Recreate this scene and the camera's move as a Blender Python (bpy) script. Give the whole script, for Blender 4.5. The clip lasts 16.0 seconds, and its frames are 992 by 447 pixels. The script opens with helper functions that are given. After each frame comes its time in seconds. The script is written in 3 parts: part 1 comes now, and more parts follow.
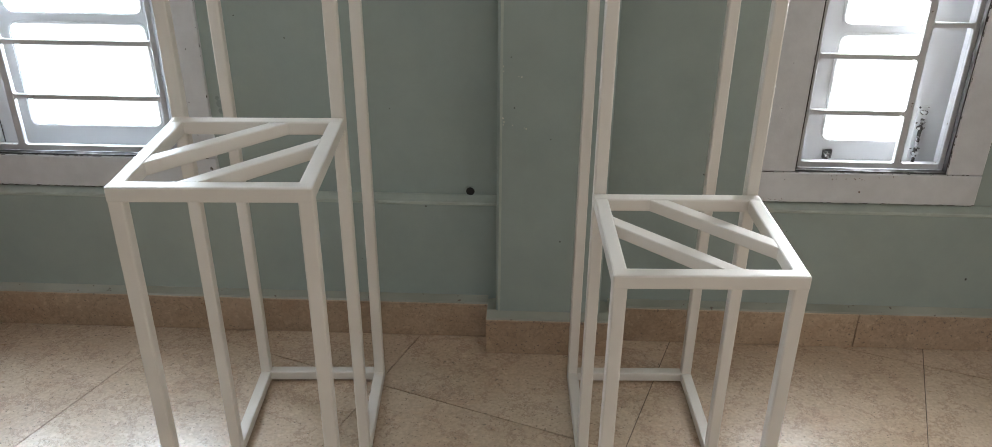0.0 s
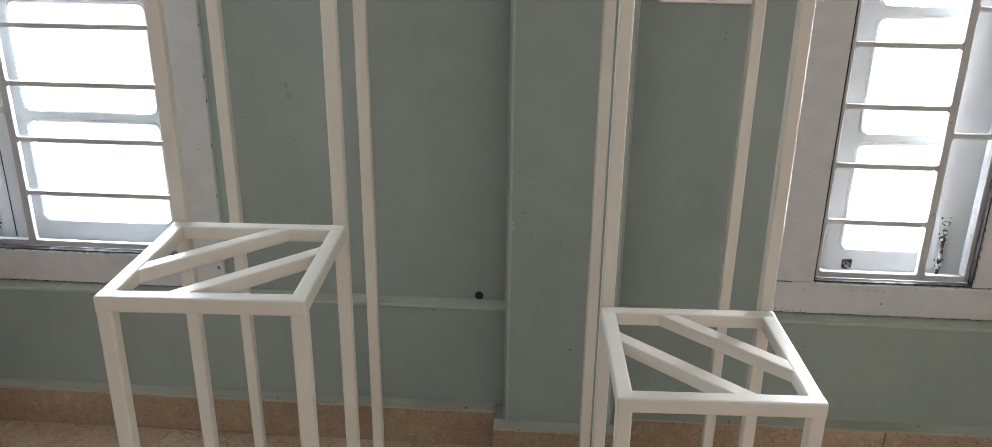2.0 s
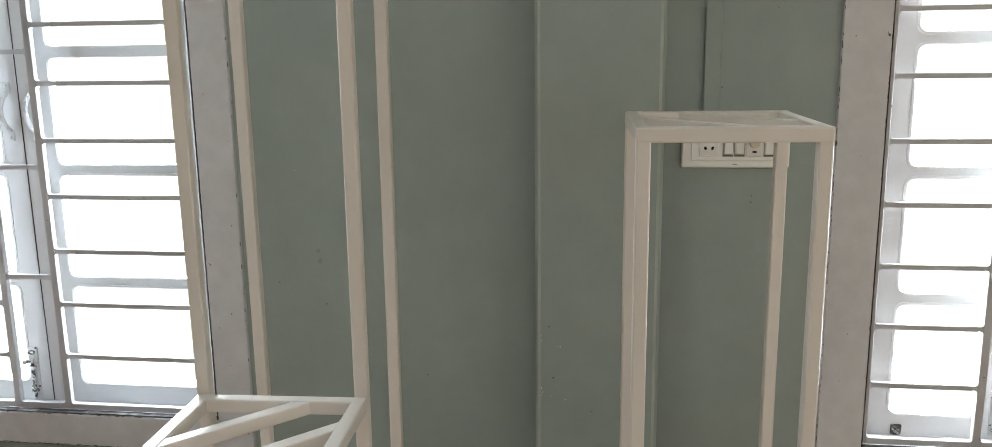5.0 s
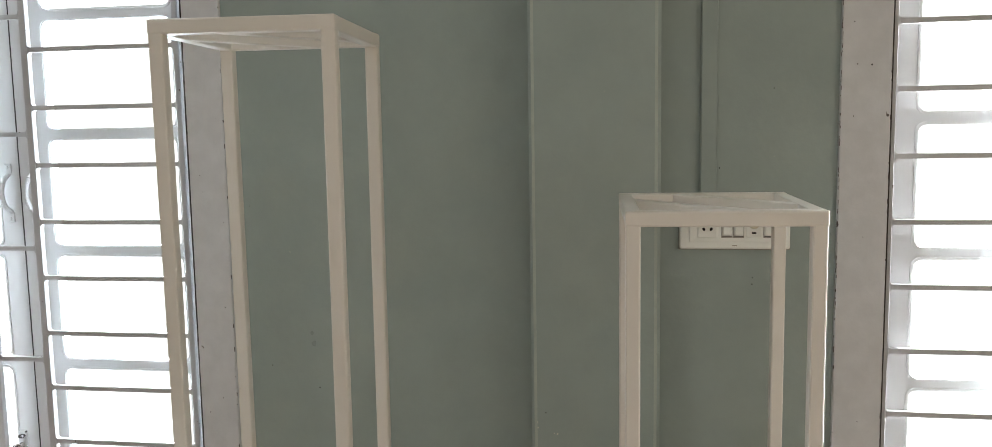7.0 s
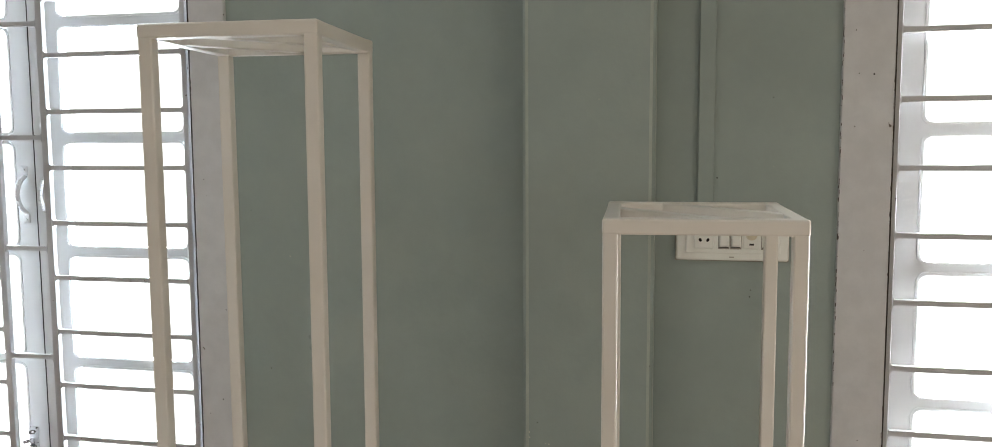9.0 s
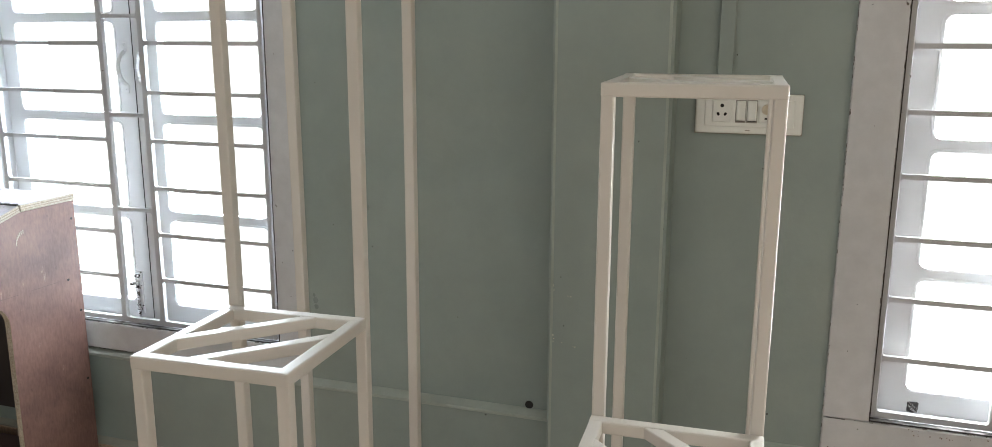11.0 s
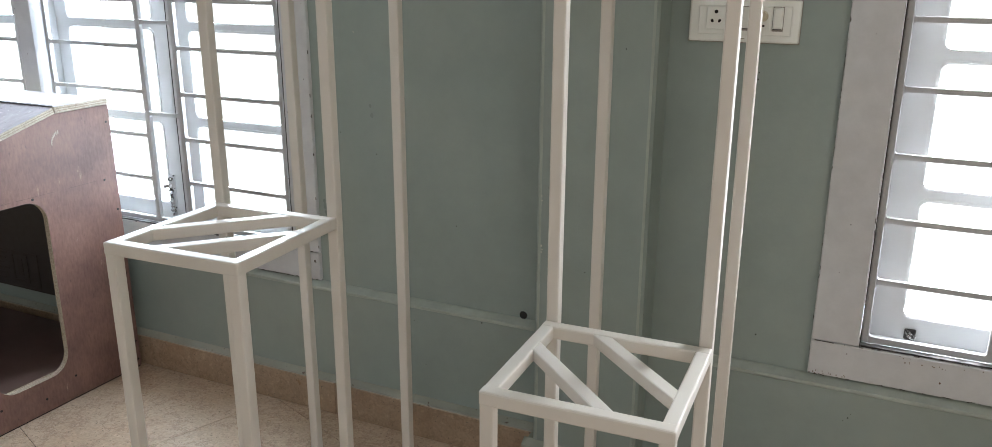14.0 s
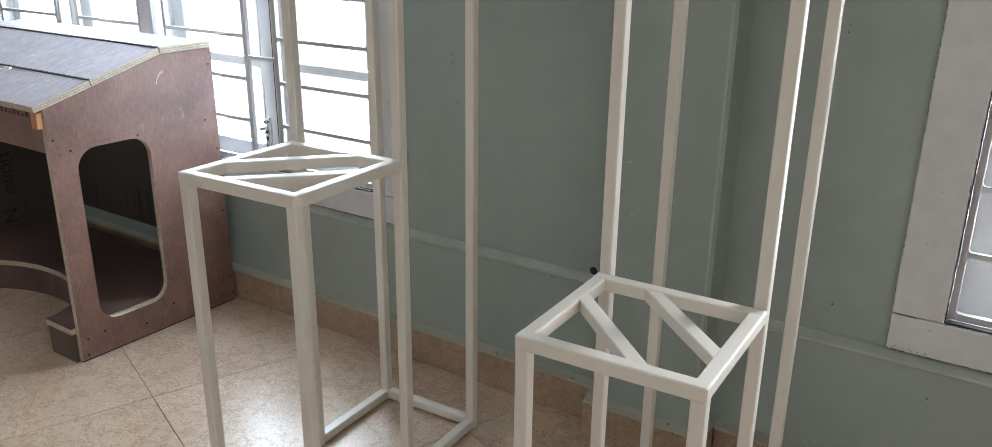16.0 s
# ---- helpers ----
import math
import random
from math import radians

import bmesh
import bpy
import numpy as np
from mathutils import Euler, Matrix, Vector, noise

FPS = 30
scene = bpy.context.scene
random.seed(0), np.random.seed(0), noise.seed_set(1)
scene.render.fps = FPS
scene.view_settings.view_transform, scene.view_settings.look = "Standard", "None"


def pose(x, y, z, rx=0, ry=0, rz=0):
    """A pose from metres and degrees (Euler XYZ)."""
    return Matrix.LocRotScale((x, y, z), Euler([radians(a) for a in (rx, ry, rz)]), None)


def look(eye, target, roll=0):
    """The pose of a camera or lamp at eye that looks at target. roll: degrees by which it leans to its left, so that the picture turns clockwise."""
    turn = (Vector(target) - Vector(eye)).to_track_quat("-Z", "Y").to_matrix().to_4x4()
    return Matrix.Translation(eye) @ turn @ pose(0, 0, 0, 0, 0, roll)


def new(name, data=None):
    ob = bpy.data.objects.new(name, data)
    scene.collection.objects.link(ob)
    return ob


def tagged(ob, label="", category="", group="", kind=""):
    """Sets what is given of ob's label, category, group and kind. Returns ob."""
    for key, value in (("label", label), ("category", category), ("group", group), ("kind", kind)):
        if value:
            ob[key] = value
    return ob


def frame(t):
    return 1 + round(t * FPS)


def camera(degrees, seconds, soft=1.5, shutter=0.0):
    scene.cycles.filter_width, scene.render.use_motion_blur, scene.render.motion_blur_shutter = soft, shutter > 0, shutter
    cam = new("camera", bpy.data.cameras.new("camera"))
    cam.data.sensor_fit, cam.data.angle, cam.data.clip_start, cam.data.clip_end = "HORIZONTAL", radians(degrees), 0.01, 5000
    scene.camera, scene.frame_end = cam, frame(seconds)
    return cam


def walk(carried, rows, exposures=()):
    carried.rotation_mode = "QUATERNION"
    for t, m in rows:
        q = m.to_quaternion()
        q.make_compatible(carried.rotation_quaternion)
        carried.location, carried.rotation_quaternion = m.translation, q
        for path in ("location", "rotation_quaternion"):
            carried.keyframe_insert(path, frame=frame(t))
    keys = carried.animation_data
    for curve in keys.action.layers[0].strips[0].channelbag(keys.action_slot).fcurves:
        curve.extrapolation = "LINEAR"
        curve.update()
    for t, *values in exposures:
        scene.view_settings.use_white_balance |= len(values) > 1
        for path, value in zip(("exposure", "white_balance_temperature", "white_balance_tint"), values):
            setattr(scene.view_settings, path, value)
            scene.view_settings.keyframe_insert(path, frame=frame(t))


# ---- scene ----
cam = camera(60.9, 16.0, soft=0.8)
PATH = [
    (0, (0.1231, 0.1234, 1.3044), (0.0586, 1.9104, 0.4085), 0.47),
    (0.5, (0.1304, 0.1300, 1.3074), (0.0583, 1.9331, 0.4451), 0.55),
    (1, (0.1400, 0.1458, 1.3104), (0.0585, 1.9683, 0.4908), 0.69),
    (1.5, (0.1462, 0.1646, 1.3161), (0.0504, 2.0126, 0.5575), 0.85),
    (2, (0.1560, 0.1796, 1.3246), (0.0283, 2.0468, 0.6195), 0.75),
    (2.5, (0.1663, 0.1964, 1.3427), (0.0032, 2.0862, 0.7086), 0.52),
    (3, (0.1648, 0.1990, 1.3431), (-0.0093, 2.1142, 0.7939), 0.42),
    (3.5, (0.1743, 0.1946, 1.3509), (-0.0254, 2.1215, 0.8534), 0.43),
    (3.7, (0.1800, 0.1885, 1.3507), (-0.0269, 2.1196, 0.8735), 0.27),
    (6, (0.2241, 0.2173, 1.3899), (-0.0588, 2.1708, 1.0676), -0.90),
    (6.5, (0.2386, 0.2261, 1.3871), (-0.0537, 2.1855, 1.1132), -0.79),
    (7, (0.2493, 0.2377, 1.3886), (-0.0473, 2.2038, 1.1736), -0.92),
    (7.5, (0.2723, 0.2515, 1.4084), (-0.0434, 2.2175, 1.2208), -1.02),
    (8, (0.2944, 0.2672, 1.4085), (-0.0347, 2.2327, 1.2389), -0.84),
    (8.2, (0.3057, 0.2696, 1.4037), (-0.0337, 2.2340, 1.2435), -0.67),
    (10.5, (0.4813, 0.1647, 1.3314), (-0.0814, 2.0544, 0.9957), 0.03),
    (11, (0.5453, 0.1127, 1.3223), (-0.0701, 1.9707, 0.9110), 0.24),
    (11.5, (0.5975, 0.0872, 1.3169), (-0.0293, 1.9248, 0.8373), 0.18),
    (12, (0.6342, 0.0908, 1.3074), (0.0107, 1.9186, 0.7873), 0.18),
    (12.5, (0.6743, 0.1166, 1.3017), (0.0364, 1.9343, 0.7642), 0.11),
    (13, (0.7095, 0.1461, 1.2895), (0.0457, 1.9524, 0.7450), 0.14),
    (13.5, (0.7545, 0.1752, 1.2863), (0.0204, 1.9462, 0.7168), 0.37),
    (14, (0.7952, 0.2009, 1.2779), (-0.0247, 1.9319, 0.7023), 0.27),
    (14.5, (0.8378, 0.2296, 1.2703), (-0.0692, 1.9120, 0.6814), 0.15),
    (15, (0.8659, 0.2503, 1.2620), (-0.1137, 1.8807, 0.6437), 0.29),
    (15.5, (0.8827, 0.2610, 1.2531), (-0.1396, 1.8543, 0.6078), 0.52),
    (16, (0.8936, 0.2603, 1.2427), (-0.1537, 1.8321, 0.5850), 0.64),
]
walk(cam, [(t, look(eye, target, roll)) for t, eye, target, roll in PATH], [(0, -0.15, 6370, 10), (3.5, -0.09, 6500, 10), (7, -0.09, 6690, 10), (11, -0.09, 6570, 10), (16, -0.13, 6280, 10)])

# ---- world and light ----
world = bpy.data.worlds.new("overcast_sky")
scene.world = world
world.use_nodes = True
wn = world.node_tree.nodes
sky = wn.new("ShaderNodeTexSky")
sky.sky_type, sky.sun_disc = "NISHITA", False
sky.sun_elevation, sky.sun_rotation = radians(48), radians(200)
sky.air_density, sky.dust_density = 1.0, 3.0
world.node_tree.links.new(sky.outputs[0], wn["Background"].inputs[0])
wn["Background"].inputs[1].default_value = 0.12

sun = new("sun", bpy.data.lights.new("sun", "SUN"))
sun.data.energy, sun.data.angle, sun.data.color = 0.8, radians(12), (1.0, 0.96, 0.9)
sun.matrix_world = look((-1.0, -4.0, 5.0), (0, 0, 0))


def opening_lamp(name, x, y, z, w, h, rx, rz, power, color):
    """An area lamp in an opening: sky through the windows, added fill elsewhere."""
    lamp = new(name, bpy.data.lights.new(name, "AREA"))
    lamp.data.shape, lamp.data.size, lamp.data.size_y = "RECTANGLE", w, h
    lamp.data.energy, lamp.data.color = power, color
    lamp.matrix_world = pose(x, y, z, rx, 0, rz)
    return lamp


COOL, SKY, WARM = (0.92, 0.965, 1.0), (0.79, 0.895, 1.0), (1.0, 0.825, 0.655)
opening_lamp("window_light", -1.26, 2.34, 1.28, 0.98, 1.58, -90, 0, 130, SKY)
opening_lamp("window_light", -2.33, 2.34, 1.28, 0.98, 1.58, -90, 0, 130, SKY)
opening_lamp("window_light", 0.97, 2.34, 1.28, 0.38, 1.58, -90, 0, 98, COOL)
opening_lamp("unseen_south_fill", 1.0, -2.72, 1.2, 2.2, 2.1, 90, 0, 3.5, WARM)
opening_lamp("unseen_east_fill", 2.42, 0.15, 1.45, 1.5, 1.2, 90, 90, 15, (1.0, 0.885, 0.71))

# ---- materials ----


def material(name, rough=0.5, metal=0.0):
    m = bpy.data.materials.new(name)
    m.use_nodes = True
    b = m.node_tree.nodes["Principled BSDF"]
    b.inputs["Roughness"].default_value, b.inputs["Metallic"].default_value = rough, metal
    return m, m.node_tree, b


def node(tree, kind, **values):
    n = tree.nodes.new(kind)
    for key, value in values.items():
        n.inputs[key.replace("_", " ")].default_value = value
    return n


def coords(tree, scale=(1, 1, 1), turn=(0, 0, 0), out="Object"):
    c, m = tree.nodes.new("ShaderNodeTexCoord"), tree.nodes.new("ShaderNodeMapping")
    m.inputs["Scale"].default_value, m.inputs["Rotation"].default_value = scale, turn
    tree.links.new(c.outputs[out], m.inputs[0])
    return m.outputs[0]


def noise_tex(tree, vec, scale, detail=4.0, rough=0.55):
    n = node(tree, "ShaderNodeTexNoise", Scale=scale, Detail=detail, Roughness=rough)
    tree.links.new(vec, n.inputs["Vector"])
    return n.outputs["Fac"]


def ramp(tree, fac, stops):
    r = tree.nodes.new("ShaderNodeValToRGB")
    while len(r.color_ramp.elements) < len(stops):
        r.color_ramp.elements.new(0.5)
    for e, (at, c) in zip(r.color_ramp.elements, stops):
        e.position, e.color = at, (*c, 1) if len(c) == 3 else c
    tree.links.new(fac, r.inputs[0])
    return r.outputs[0]


def mix(tree, fac, a, b, kind="MIX"):
    m = tree.nodes.new("ShaderNodeMix")
    m.data_type, m.blend_type = "RGBA", kind
    for at, v in ((0, fac), (6, a), (7, b)):
        if isinstance(v, (int, float)):
            m.inputs[at].default_value = v
        elif isinstance(v, tuple):
            m.inputs[at].default_value = (*v, 1)
        else:
            tree.links.new(v, m.inputs[at])
    return m.outputs[2]


def bump(tree, bsdf, height, strength, distance):
    b = node(tree, "ShaderNodeBump", Strength=strength, Distance=distance)
    tree.links.new(height, b.inputs["Height"])
    tree.links.new(b.outputs[0], bsdf.inputs["Normal"])


GREY = lambda v: (v, v, v)


def wall_paint():
    """Eggshell teal-grey emulsion over hand plaster, with rubbed patches, specks and chips."""
    m, t, b = material("teal_wall_paint", 0.42)
    v = coords(t, out="Object")
    broad = noise_tex(t, v, 1.3, 5, 0.6)
    fine = noise_tex(t, v, 9.0, 6, 0.65)
    c = ramp(t, broad, [(0.3, (0.252, 0.303, 0.284)), (0.5, (0.279, 0.332, 0.309)), (0.7, (0.304, 0.344, 0.309))])
    c = mix(t, 0.35, c, ramp(t, fine, [(0.35, (0.241, 0.290, 0.272)), (0.65, (0.314, 0.361, 0.335))]))
    spots = noise_tex(t, v, 52.0, 2, 0.4)
    c = mix(t, ramp(t, spots, [(0.79, GREY(0)), (0.80, GREY(1))]), c, (0.07, 0.075, 0.07))
    chips = noise_tex(t, v, 40.0, 3, 0.5)
    c = mix(t, ramp(t, chips, [(0.80, GREY(0)), (0.81, GREY(1))]), c, (0.62, 0.6, 0.5))
    t.links.new(c, b.inputs["Base Color"])
    t.links.new(ramp(t, fine, [(0.3, GREY(0.34)), (0.7, GREY(0.52))]), b.inputs["Roughness"])
    bump(t, b, mix(t, 0.5, broad, noise_tex(t, v, 60.0, 3)), 0.25, 0.004)
    return m


def window_paint():
    """Old white oil paint, with chips down to the dark primer."""
    m, t, b = material("old_white_paint", 0.38)
    v = coords(t)
    broad, fine = noise_tex(t, v, 3.0, 5, 0.6), noise_tex(t, v, 26.0, 4, 0.6)
    c = ramp(t, broad, [(0.3, (0.512, 0.517, 0.533)), (0.7, (0.589, 0.596, 0.611))])
    c = mix(t, 0.3, c, ramp(t, fine, [(0.35, (0.473, 0.477, 0.490)), (0.65, (0.633, 0.636, 0.649))]))
    chips = noise_tex(t, coords(t, (1, 1, 0.6)), 44.0, 3, 0.45)
    c = mix(t, ramp(t, chips, [(0.728, GREY(0)), (0.74, GREY(1))]), c, (0.10, 0.085, 0.075))
    t.links.new(c, b.inputs["Base Color"])
    bump(t, b, fine, 0.3, 0.003)
    return m


def enamel(name, low, high, rough, dirt=0.0):
    """Brushed enamel on steel, with small runs and rubbed spots."""
    m, t, b = material(name, rough)
    v = coords(t)
    broad, fine = noise_tex(t, v, 4.0, 2, 0.5), noise_tex(t, v, 30.0, 2, 0.5)
    c = ramp(t, broad, [(0.3, low), (0.7, high)])
    if dirt:
        c = mix(t, ramp(t, noise_tex(t, v, 55.0, 3, 0.5), [(0.72 - dirt, GREY(0)), (0.74 - dirt, GREY(1))]), c, (0.14, 0.11, 0.09))
    t.links.new(c, b.inputs["Base Color"])
    t.links.new(ramp(t, fine, [(0.3, GREY(rough - 0.015)), (0.7, GREY(rough + 0.02))]), b.inputs["Roughness"])
    return m


def stone(name, low, high, vein, rough, shift):
    """Polished beige stone with clouds, veins and small dark pits."""
    m, t, b = material(name, rough)
    info = t.nodes.new("ShaderNodeObjectInfo")
    c, mp = t.nodes.new("ShaderNodeTexCoord"), t.nodes.new("ShaderNodeVectorMath")
    mp.operation = "MULTIPLY_ADD"
    t.links.new(c.outputs["Object"], mp.inputs[0])
    mp.inputs[1].default_value = (1, 1, 1)
    wide = t.nodes.new("ShaderNodeVectorMath")
    wide.operation = "SCALE"
    wide.inputs[0].default_value = (7, 11, 5)
    t.links.new(info.outputs["Random"], wide.inputs["Scale"])
    t.links.new(wide.outputs[0], mp.inputs[2])
    v = mp.outputs[0]
    drawn = t.nodes.new("ShaderNodeMapping")
    drawn.inputs["Rotation"].default_value, drawn.inputs["Scale"].default_value = (0, 0, 0.6), (1.0, 1.6, 1.0)
    t.links.new(v, drawn.inputs[0])
    cloud, mid, grit = noise_tex(t, drawn.outputs[0], 2.6, 6, 0.66), noise_tex(t, drawn.outputs[0], 11.0, 7, 0.74), noise_tex(t, v, 120.0, 2, 0.5)
    base = ramp(t, cloud, [(0.33, low), (0.52, tuple((a + b2) / 2 for a, b2 in zip(low, high))), (0.67, high)])
    base = mix(t, 0.26, base, ramp(t, mid, [(0.36, low), (0.62, high)]))
    flecks = noise_tex(t, v, 46.0, 3, 0.6)
    base = mix(t, ramp(t, flecks, [(0.60, GREY(0)), (0.67, GREY(0.42))]), base, tuple(min(1, 1.2 * a) for a in high))
    warm = noise_tex(t, drawn.outputs[0], 4.5, 5, 0.7)
    base = mix(t, ramp(t, warm, [(0.54, GREY(0)), (0.66, GREY(0.35))]), base, (1.02 * low[0], 0.86 * low[1], 0.74 * low[2]))
    veins = noise_tex(t, v, 5.0, 8, 0.75)
    base = mix(t, ramp(t, veins, [(0.48, GREY(0)), (0.5, GREY(shift)), (0.52, GREY(0))]), base, vein)
    pits = noise_tex(t, v, 140.0, 2, 0.5)
    base = mix(t, ramp(t, pits, [(0.655, GREY(0)), (0.69, GREY(0.8))]), base, tuple(0.35 * a for a in low))
    base = mix(t, 0.12, base, ramp(t, grit, [(0.4, GREY(0.1)), (0.6, GREY(0.8))]), "OVERLAY")
    tone = mix(t, 0.5, base, ramp(t, info.outputs["Random"], [(0, (0.46, 0.46, 0.46)), (1, (0.54, 0.54, 0.54))]), "OVERLAY")
    t.links.new(mix(t, 0.25, base, tone), b.inputs["Base Color"])
    t.links.new(ramp(t, mid, [(0.3, GREY(rough - 0.04)), (0.7, GREY(rough + 0.12))]), b.inputs["Roughness"])
    b.inputs["Specular IOR Level"].default_value = 1.0
    b.inputs["Coat Weight"].default_value, b.inputs["Coat Roughness"].default_value = 0.45, 0.21
    bump(t, b, mid, 0.06, 0.001)
    return m


def plywood_face():
    """Film-faced plywood: red-brown, with short upright fibres, scuffs and pale scratches."""
    m, t, b = material("red_brown_plywood", 0.5)
    v = coords(t, (1, 1, 0.28))
    fibre, flat = noise_tex(t, v, 150.0, 4, 0.65), noise_tex(t, coords(t), 5.0, 6, 0.68)
    c = ramp(t, flat, [(0.32, (0.100, 0.046, 0.040)), (0.50, (0.180, 0.092, 0.075)), (0.68, (0.255, 0.138, 0.112))])
    c = mix(t, 0.27, c, ramp(t, fibre, [(0.34, (0.115, 0.062, 0.050)), (0.62, (0.32, 0.200, 0.160))]))
    pale = noise_tex(t, coords(t, (1, 1, 0.35)), 28.0, 5, 0.7)
    c = mix(t, ramp(t, pale, [(0.66, GREY(0)), (0.74, GREY(0.6))]), c, (0.55, 0.42, 0.34))
    dark = noise_tex(t, coords(t, (1, 1, 0.5)), 70.0, 4, 0.7)
    c = mix(t, ramp(t, dark, [(0.64, GREY(0)), (0.72, GREY(0.55))]), c, (0.055, 0.032, 0.028))
    t.links.new(c, b.inputs["Base Color"])
    t.links.new(ramp(t, fibre, [(0.3, GREY(0.42)), (0.7, GREY(0.60))]), b.inputs["Roughness"])
    bump(t, b, fibre, 0.2, 0.001)
    return m


def sheen_lid():
    """Film-faced plywood with the sky's grey-lilac sheen put into its colour, with streaks, dark scuffs and pale
    specks.
    """
    m, t, b = material("sky_sheen_plywood", 0.5)
    v = coords(t, (1, 0.3, 1))
    broad, streak = noise_tex(t, coords(t), 5.0, 6, 0.65), noise_tex(t, v, 60.0, 5, 0.7)
    c = ramp(t, broad, [(0.32, (0.225, 0.200, 0.222)), (0.68, (0.345, 0.315, 0.335))])
    c = mix(t, 0.35, c, ramp(t, streak, [(0.35, (0.17, 0.145, 0.155)), (0.65, (0.40, 0.37, 0.385))]))
    c = mix(t, ramp(t, noise_tex(t, coords(t), 85.0, 3, 0.6), [(0.66, GREY(0)), (0.70, GREY(0.6))]), c, (0.10, 0.075, 0.075))
    c = mix(t, ramp(t, noise_tex(t, coords(t), 120.0, 2, 0.5), [(0.70, GREY(0)), (0.73, GREY(0.7))]), c, (0.70, 0.67, 0.66))
    t.links.new(c, b.inputs["Base Color"])
    t.links.new(ramp(t, broad, [(0.3, GREY(0.55)), (0.7, GREY(0.75))]), b.inputs["Roughness"])
    b.inputs["Specular IOR Level"].default_value = 0.3
    bump(t, b, streak, 0.15, 0.001)
    return m


def plywood_edge():
    """Sawn plywood edge: pale veneers with darker glue lines."""
    m, t, b = material("sawn_plywood_edge", 0.7)
    n1, n2 = noise_tex(t, coords(t), 60.0, 4, 0.7), noise_tex(t, coords(t), 260.0, 3, 0.6)
    c = ramp(t, n1, [(0.3, (0.36, 0.305, 0.24)), (0.7, (0.54, 0.475, 0.39))])
    c = mix(t, 0.4, c, ramp(t, n2, [(0.38, (0.25, 0.18, 0.12)), (0.6, (0.67, 0.60, 0.49))]))
    t.links.new(c, b.inputs["Base Color"])
    bump(t, b, n2, 0.4, 0.001)
    return m


def plain(name, color, rough=0.5, metal=0.0, grain=30.0):
    m, t, b = material(name, rough, metal)
    n = noise_tex(t, coords(t), grain, 4, 0.6)
    c = ramp(t, n, [(0.3, tuple(0.86 * a for a in color)), (0.7, tuple(min(1, 1.1 * a) for a in color))])
    t.links.new(c, b.inputs["Base Color"])
    t.links.new(ramp(t, n, [(0.3, GREY(max(0.03, rough - 0.06))), (0.7, GREY(rough + 0.08))]), b.inputs["Roughness"])
    return m


def broken_gap():
    """The shade in an open joint painted dark, bridged here and there by old white paint."""
    m, t, b = material("joint_shade", 0.8)
    c = ramp(t, noise_tex(t, coords(t, (1, 1, 0.4)), 22.0, 3, 0.6), [(0.50, (0.022, 0.018, 0.016)), (0.60, (0.13, 0.12, 0.115))])
    t.links.new(c, b.inputs["Base Color"])
    return m


def pitted():
    """Old zinc, blotched with black rust."""
    m, t, b = material("rust_blotched_zinc", 0.45, 0.35)
    c = ramp(t, noise_tex(t, coords(t), 95.0, 3, 0.6), [(0.44, (0.03, 0.027, 0.026)), (0.50, (0.20, 0.18, 0.17)), (0.56, (0.66, 0.67, 0.68))])
    t.links.new(c, b.inputs["Base Color"])
    return m


def glow(name, color, power):
    m = bpy.data.materials.new(name)
    m.use_nodes = True
    t = m.node_tree
    t.nodes.remove(t.nodes["Principled BSDF"])
    e = node(t, "ShaderNodeEmission", Color=(*color, 1), Strength=power)
    t.links.new(e.outputs[0], t.nodes["Material Output"].inputs[0])
    m.cycles.emission_sampling = "NONE"
    return m


def glass():
    m = bpy.data.materials.new("window_glass")
    m.use_nodes = True
    t = m.node_tree
    t.nodes.remove(t.nodes["Principled BSDF"])
    clear, gloss, mx = (t.nodes.new(k) for k in ("ShaderNodeBsdfTransparent", "ShaderNodeBsdfGlossy", "ShaderNodeMixShader"))
    clear.inputs[0].default_value, gloss.inputs["Roughness"].default_value = (0.97, 0.985, 0.985, 1), 0.03
    mx.inputs[0].default_value = 0.05
    for a, b in ((clear.outputs[0], mx.inputs[1]), (gloss.outputs[0], mx.inputs[2])):
        t.links.new(a, b)
    t.links.new(mx.outputs[0], t.nodes["Material Output"].inputs[0])
    return m


PAINT, OLD_WHITE = wall_paint(), window_paint()
STAND = enamel("cream_white_enamel", (0.645, 0.610, 0.558), (0.677, 0.640, 0.588), 0.32)
GRILLE = enamel("grey_white_enamel", (0.405, 0.41, 0.42), (0.495, 0.50, 0.51), 0.45, 0.02)
SASH = enamel("pale_steel_enamel", (0.535, 0.54, 0.545), (0.60, 0.605, 0.61), 0.35, 0.0)
TILE = stone("polished_beige_tile", (0.442, 0.320, 0.218), (0.562, 0.445, 0.333), (0.28, 0.165, 0.10), 0.30, 0.7)
SKIRT = stone("brown_beige_stone", (0.270, 0.178, 0.112), (0.430, 0.315, 0.215), (0.20, 0.125, 0.075), 0.30, 0.6)
GROUT = plain("dark_grout", (0.10, 0.075, 0.055), 0.8)
PLY, PLY_EDGE = plywood_face(), plywood_edge()
LID = sheen_lid()
BASE_SHADE_PLY = enamel("shaded_brown_plywood", (0.070, 0.043, 0.038), (0.125, 0.078, 0.068), 0.38)
SHADE_PLY = plain("shaded_back_plywood", (0.034, 0.026, 0.025), 0.5, 0.0, 40.0)
SHADE_SIDE_PLY = plain("shaded_side_plywood", (0.095, 0.076, 0.070), 0.5, 0.0, 40.0)
GLUE = plain("glue_line", (0.27, 0.21, 0.15), 0.7, 0.0, 160.0)
PLASTIC = enamel("ivory_plastic", (0.765, 0.775, 0.735), (0.80, 0.81, 0.77), 0.3)
KNOB = plain("yellowed_plastic", (0.60, 0.54, 0.42), 0.4)
